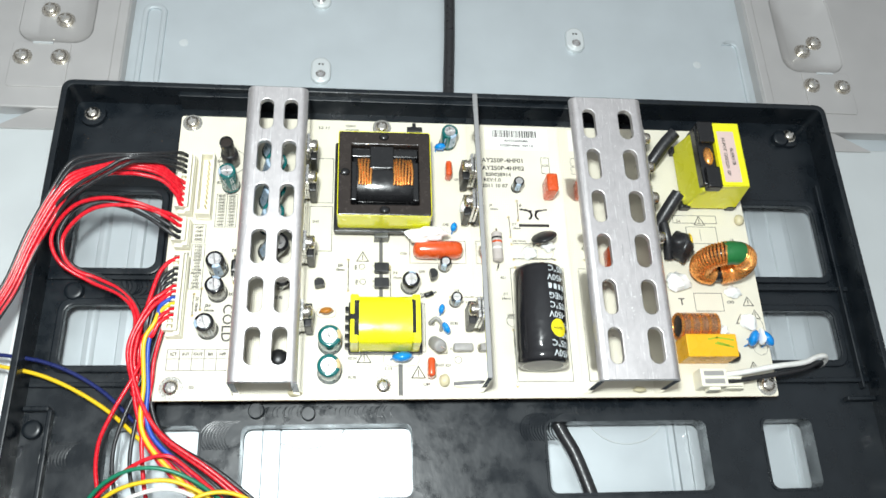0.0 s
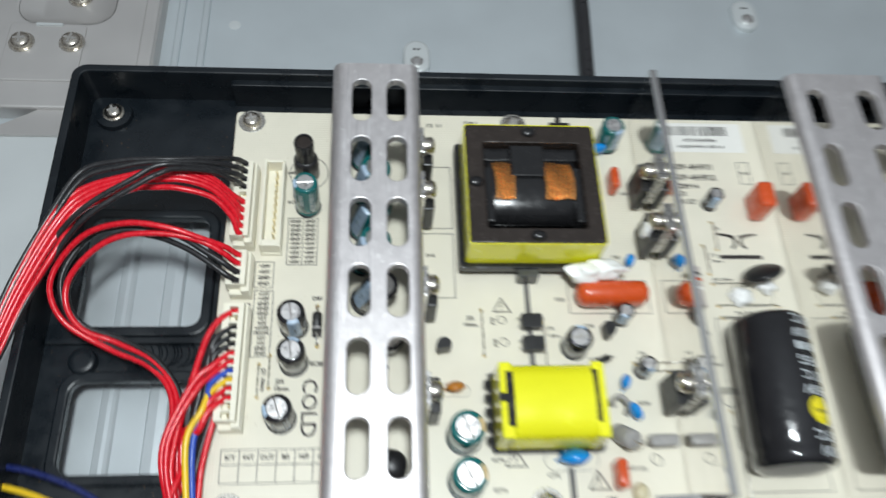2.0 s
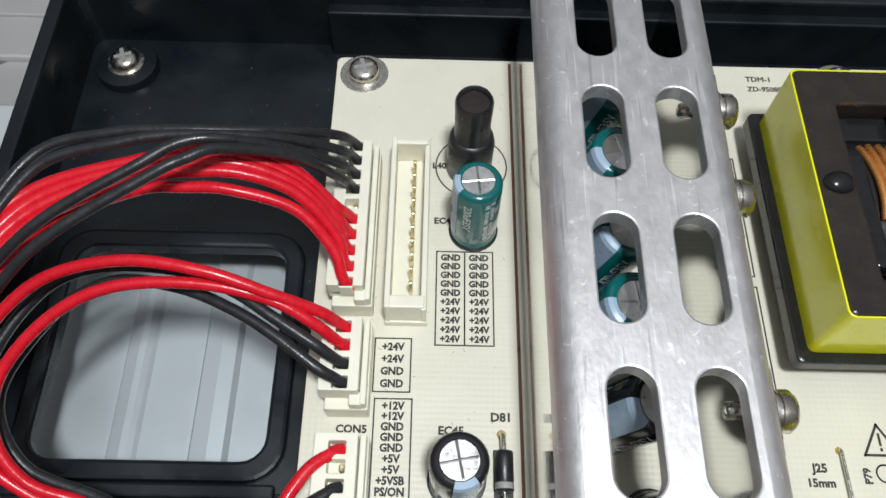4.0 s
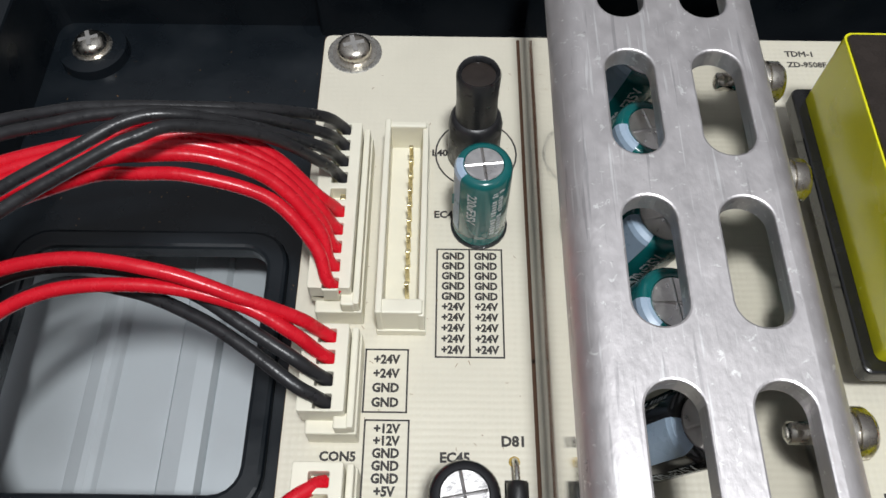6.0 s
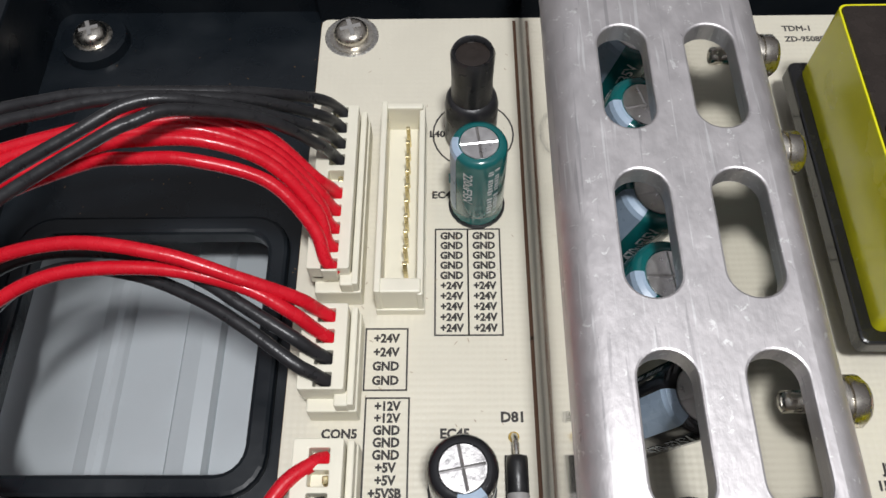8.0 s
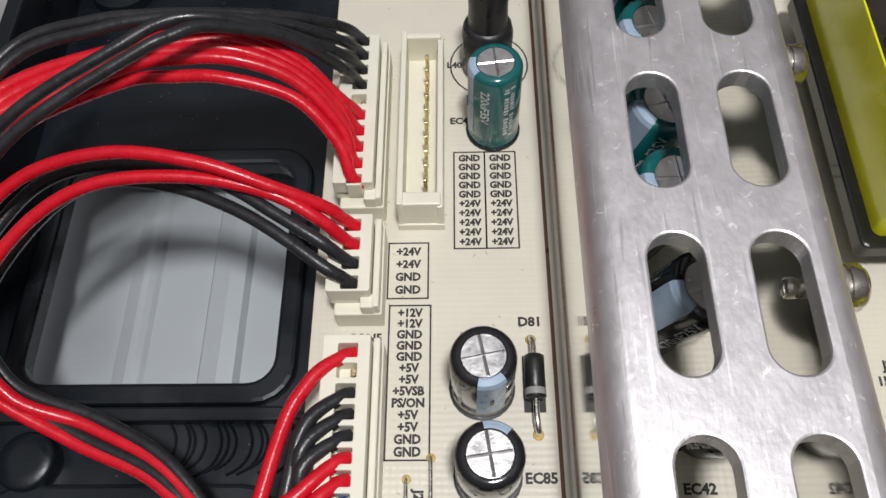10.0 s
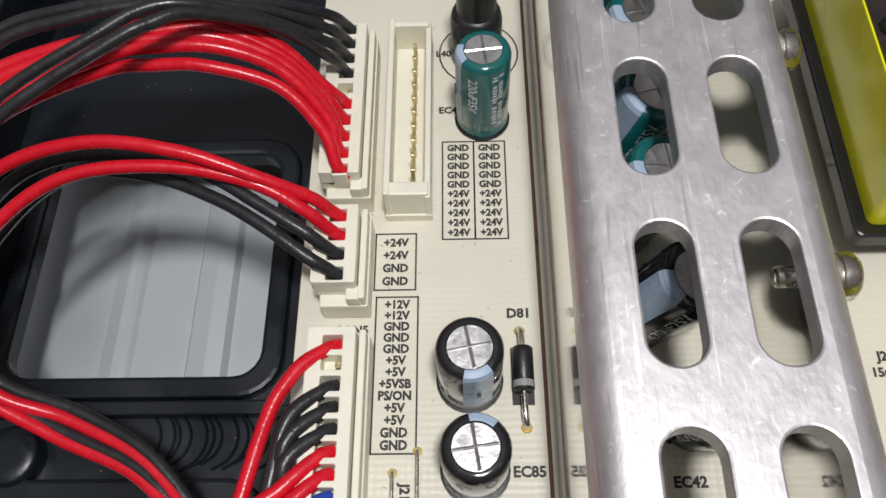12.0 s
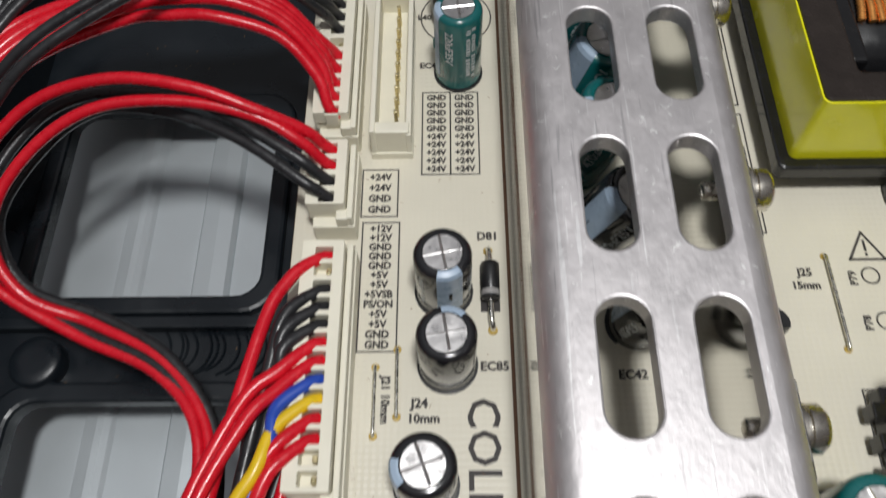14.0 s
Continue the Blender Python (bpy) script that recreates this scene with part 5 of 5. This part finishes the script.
film_cap("film_capacitor", "orange dipped film capacitor lying across its outline", 111.5, 134.8, -76.0, -68.2, 1.2, 10.2, ORANGE, 3.4)
film_cap("film_capacitor", "slim orange dipped capacitor standing on the board", 128.2, 131.2, -33.4, -25.4, 0.6, 8, ORANGE, 1.2)
film_cap("film_capacitor", "slim orange dipped capacitor standing on the board", 117.2, 120.4, -132.0, -123.6, 0.6, 8, ORANGE, 1.2)
film_cap("film_capacitor", "square orange film capacitor leaning by the wide heat sink", 176.5, 182.0, -43.0, -33.5, 0.6, 12.5, ORANGE, 1.2)
film_cap("film_capacitor", "dark red dipped capacitor beneath the wide heat sink", 203.5, 209.5, -84, -70, 0.6, 12, ORANGE, 1.6)
for p, s in (((114, -66.5, 9.5, 6.2, 3.2, 3.4), 1), ((120, -65.5, 10, 7.0, 2.8, 3.0), 2), ((238.5, -85.5, 2.2, 5.5, 5.0, 3.0), 3), ((265.5, -90.5, 1.6, 4.2, 2.8, 2.0), 4), ((167.5, -71.5, 1.8, 3.6, 3.0, 2.4), 5), ((176.5, -68, 1.8, 3.2, 2.6, 2.4), 6), ((65.0, -104, 9, 2.4, 3.2, 6.0), 7), ((271, -105.5, 1.5, 4.0, 4.0, 2.0), 8), ((254.6, -112.0, 5.0, 2.6, 3.0, 4.6), 9), ((271.4, -115.4, 9.4, 0.9, 3.6, 3.4), 10), ((135.0, -53.5, 13, 2.2, 2.6, 3.2), 11)):
    g = part("glue_lump", blob(*p, s, 0.45, n=22), GLUE, smooth=True)
    tagged(g, "lump of white fixing glue between the components", "glue", "glue lumps")
for x, y in ((124.8, -132.6), (275.8, -52.0)):
    g = part("epoxy_drop", blob(x, y, 1.6, 2.4, 2.9, 2.2, x, 0.1), BEIGE, smooth=True)
    tagged(g, "small beige rounded component on the board", "component", "beige drops")

for x, y in ((97.2, -80.2), (97.2, -87.6)):
    ob = thing("optocoupler", "small square black chip on four legs", "chip", "square chips")
    part("body", box(x - 3.3, x + 3.3, y - 2.3, y + 2.3, 0.8, 4.2, 0.3), BLACK_E, ob)
    for sx in (-1, 1):
        for dy in (-1.27, 1.27):
            part("leg", box(x + sx * 3.8 - 0.5, x + sx * 3.8 + 0.5, y + dy - 0.3, y + dy + 0.3, 0, 2.0, 0.1), TIN, ob)


def small_transistor(x, y, rz, label):
    ob = thing("small_transistor", label, "transistor", "small transistors", (x, y, 0), rz)
    bm = bmesh.new()
    loop = [(2.3 * math.cos(math.radians(a)), 2.3 * math.sin(math.radians(a))) for a in range(-30, 211, 20)]
    va = [bm.verts.new((px, py, 2.5)) for px, py in loop]
    vb = [bm.verts.new((px, py, 7.0)) for px, py in loop]
    for i in range(len(loop)):
        j = (i + 1) % len(loop)
        bm.faces.new((va[i], va[j], vb[j], vb[i]))
    bm.faces.new(va)
    bm.faces.new(vb)
    bmesh.ops.recalc_face_normals(bm, faces=bm.faces)
    part("case", bm, BLACK_E, ob, smooth=True)
    for dx in (-1.3, 0, 1.3):
        part("leg", box(dx - 0.22, dx + 0.22, -0.2, 0.25, 0, 2.6), TIN, ob)


small_transistor(69.2, -89.0, 10, "small black moulded transistor on three legs")
small_transistor(120.5, -84.0, -80, "small black moulded transistor on three legs")
for x, y, rz in ((118.8, -92.6, 20),):
    ob = thing("small_diode", "small dark diode on bent wire legs", "diode", "", (x, y, 0), rz)
    part("body", lathe([(0.9, -2), (1.1, -1.8), (1.1, 1.8), (0.9, 2)], z=2.2, n=12, axis="x"), BLACK_E, ob, smooth=True)
    part("lead", tube([(-4, 0, 0), (-3.4, 0, 2), (-2, 0, 2.2), (2, 0, 2.2), (3.4, 0, 2), (4, 0, 0)], 0.35, 6, 3), TIN, ob)

d81 = thing("power_diode", "black barrel diode lying on its outline with tinned leads", "diode")
part("body", lathe([(1.15, -3.0), (1.4, -2.8), (1.4, 2.0), (1.4, 2.8), (1.15, 3.0)], 30.65, -79.7, 1.7, n=20, axis="y"), BLACK_E, d81, smooth=True)
part("band", lathe([(1.41, -2.6), (1.43, -2.5), (1.43, -1.8), (1.41, -1.7)], 30.65, -79.7, 1.7, n=20, axis="y"), GREY_E, d81, smooth=True)
part("lead", tube([(30.5, -73.8, 0), (30.5, -73.9, 0.9), (30.6, -75, 1.6), (30.65, -77, 1.7)], 0.42, 8, 3), TIN, d81, smooth=True)
part("lead", tube([(30.9, -87.0, 0), (30.9, -86.8, 0.9), (30.7, -85.6, 1.6), (30.65, -82.5, 1.7)], 0.42, 8, 3), TIN, d81, smooth=True)
strokes([(30.65, -77.6, 30.65, -82.6)], 2.9, board, "print_block", 0.02)
for x, y in ((30.5, -73.8), (30.9, -87.0)):
    part("eyelet", lathe([(0.75, 0), (0.65, 0.14), (0.2, 0.16)], x, y, n=14), SOLDER_GOLD, d81)

res = thing("wound_resistor", "grey barrel resistor with a dark red band on the board", "resistor")
part("body", lathe([(1.6, -7.5), (2.6, -6.8), (2.5, -4), (2.5, 4), (2.6, 6.8), (1.6, 7.5)], 151.8, -69, 3.2, n=20, axis="y"), RESISTOR, res, smooth=True)
for dy, m in ((2.2, ORANGE), (4.2, BLACK_E), (-1, PAPER)):
    part("band", lathe([(2.53, -0.5), (2.57, -0.4), (2.57, 0.4), (2.53, 0.5)], 151.8, -69 + dy, 3.2, n=20, axis="y"), m, res)
part("lead", tube([(151.8, -58.8, 0), (151.8, -59.2, 2.6), (151.8, -62, 3.2), (151.8, -76, 3.2), (151.6, -79.2, 2.6), (151.5, -79.8, 0)], 0.4, 6, 4), TIN, res)
gr = thing("wound_resistor", "grey barrel component standing tilted on the board", "resistor", "", (121.8, -116.5, 0))
gr.matrix_world = pose(0.1205, -0.1150, 0.001, 28, 18, 0)
part("body", lathe([(1.4, 0), (2.9, 0.5), (2.9, 8), (2.4, 8.6), (0.9, 8.6)], n=18), GREY_E, gr, smooth=True)
part("lead", tube([(0, 0, 8.4), (2.6, -1, 9), (3.6, -3, 6), (3.4, -4, 0)], 0.4, 6, 4), TIN, gr)
gb = thing("box_resistor", "grey flat box component lying beside the plate", "resistor")
part("body", box(129.2, 138.0, -119.8, -116.2, 0.4, 4.4, 0.8, 3), GREY_E, gb, smooth=True)
lp = thing("bent_lead_coil", "short dark bent lead loop by the blue disc", "component")
part("loop", tube([(119.4, -106, 0), (119.0, -106.4, 3), (121.5, -105.0, 5), (124.0, -107.4, 4), (124, -109.5, 0)], 0.8, 8, 5), GREY_E, lp, smooth=True)


def power_package(x, y, side, z0=2.0, label="black power transistor screwed to the aluminium heat sink"):
    """A flat moulded package with its metal tab and fixing screw; side +1 faces towards larger x."""
    ob = thing("power_transistor", label, "transistor", "screwed transistors")
    w = 5.2
    xs = sorted((x + side * 0.1, x + side * 1.4))
    part("tab", box(xs[0], xs[1], y - w + 0.5, y + w - 0.5, z0 + 4, z0 + 20.4, 0.2), DIE_TAB, ob)
    xs = sorted((x + side * 1.3, x + side * 4.6))
    part("case", box(xs[0], xs[1], y - w, y + w, z0 + 0.6, z0 + 13.4, 0.5), BLACK_E, ob)
    for d in (-2.5, 0, 2.5):
        part("leg", box(x + side * 2.6 - 0.3, x + side * 2.6 + 0.3, y + d - 0.4, y + d + 0.4, 0, z0 + 0.8), TIN, ob)
    bm = lathe([(3.2, 0), (3.2, 0.6), (2.6, 0.65), (2.6, 1.2), (2.9, 1.3), (2.9, 2.7), (2.3, 3.4), (1.2, 3.7)], n=20, axis="x")
    if side < 0:
        bmesh.ops.scale(bm, vec=(-1, 1, 1), verts=bm.verts)
        bmesh.ops.reverse_faces(bm, faces=bm.faces)
    bmesh.ops.translate(bm, vec=(x + side * 1.35, y, z0 + 16.8), verts=bm.verts)
    part("screw_head", bm, STEEL, ob, "silver round screw head", smooth=True)
    inner = lathe([(1.25, 0), (1.25, 1.3), (0.9, 1.6)], n=14, axis="x")
    if side > 0:
        bmesh.ops.scale(inner, vec=(-1, 1, 1), verts=inner.verts)
        bmesh.ops.reverse_faces(inner, faces=inner.faces)
    bmesh.ops.translate(inner, vec=(x - side * 2.6, y, z0 + 16.8), verts=inner.verts)
    part("screw_end", inner, STEEL, ob, smooth=True)
    return ob


for y in (-26.0, -42.3, -75.0, -107.0):
    power_package(62.3, y, 1)
for y in (-34.5, -53.0, -105.5):
    power_package(139.5, y, -1)
for y in (-17.0, -33.0, -49.5, -70.0):
    power_package(222.9, y, 1)

for pts in ([(229, -27, 4), (233, -22.5, 8), (238, -16, 12), (243.2, -10.8, 15)], [(231, -59, 3), (233.5, -54.5, 7), (237, -49, 11), (240.5, -44, 14)]):
    s = part("sleeved_lead", tube(pts, 3.2, 14, 5), BLACK_W, smooth=True)
    tagged(s, "thick black sleeved lead rising beside the heat sink", "sleeve", "sleeved leads")
    part("bare_end", blob(*pts[-1], 1.2, 1.2, 1.2), STEEL, s)

mains = thing("mains_plug", "cream two-way mains plug on the board edge", "connector")
part("body", box(239.5, 252, -137.8, -129.4, 0, 9.0, 0.5), NYLON, mains)
# grey patches on the top face paint the shade of two hollows
for y in (-135.4, -131.8):
    part("recess_shade", box(241.0, 250.4, y - 1.1, y + 1.1, 8.4, 9.06, 0.1), GREY_E, mains)
part("latch", box(243.0, 248.4, -139.2, -137.7, 2.5, 8.0, 0.4), NYLON, mains)
part("header", box(251.5, 260.5, -138.2, -131.5, 0, 6.0, 0.5), NYLON, mains)
for y in (-137.4, -134.2):
    part("rib", box(250.5, 259, y, y + 1.3, 5.6, 7.6, 0.3), NYLON, mains)
wire("w", [(252, -132, 7), (262, -131, 8.5), (276, -128.5, 8), (292, -126, 5), (301, -122.5, 2), (307, -121.5, -1), (310, -122.5, -8), (311, -124, -22)], "{} mains wire leading off the board edge", 1.25, group="mains wires")
wire("k", [(252, -135, 6), (262, -134, 6.2), (277, -131.5, 5), (292, -128.5, 2), (303, -124.5, -1), (308, -123.5, -8), (309, -125, -22)], "{} mains wire leading off the board edge", 1.15, group="mains wires")
for x, y in ((213, -139.4), (60, -139.8)):
    g = part("wire_tag", blob(x, y + 2, 2.0, 3.0, 1.4, 1.5, x, 0.3), BEIGE, smooth=True)
    tagged(g, "small beige solder tag under the heat sink", "tag", "solder tags")

lab = thing("barcode_label", "white paper barcode label stuck on the board", "label")
part("paper", box(149.5, 181.8, -14.2, -1.6, 0.02, 0.12), PAPER, lab)
rnd2 = random.Random(3)
x, rows = 153.5, []
while x < 176.5:
    w = rnd2.choice((0.25, 0.25, 0.5, 0.7))
    rows.append((x, -3.0, x, -7.0, w))
    x += w + rnd2.choice((0.3, 0.4, 0.6))
bm = bmesh.new()
for a, b, c, d, w in rows:
    box(a, a + w, d, b, 0.11, 0.135, bm=bm)
part("bars", bm, INK, lab)
lettering("AY1214A65406", 165.5, -9.1, 1.9, lab, z=0.14, align="CENTER")
lettering("AY250P-4HF01  REV 1.0", 165.5, -11.9, 1.7, lab, z=0.14, align="CENTER")
trim = thing("tact_switch", "small black switch at the board edge", "switch")
part("body", box(110, 117.5, -6.8, -4, 0, 2.6, 0.3), BLACK_E, trim)
part("button", box(112.6, 114.4, -4.6, -1.6, 0.8, 2.4, 0.3), BLACK_E, trim)
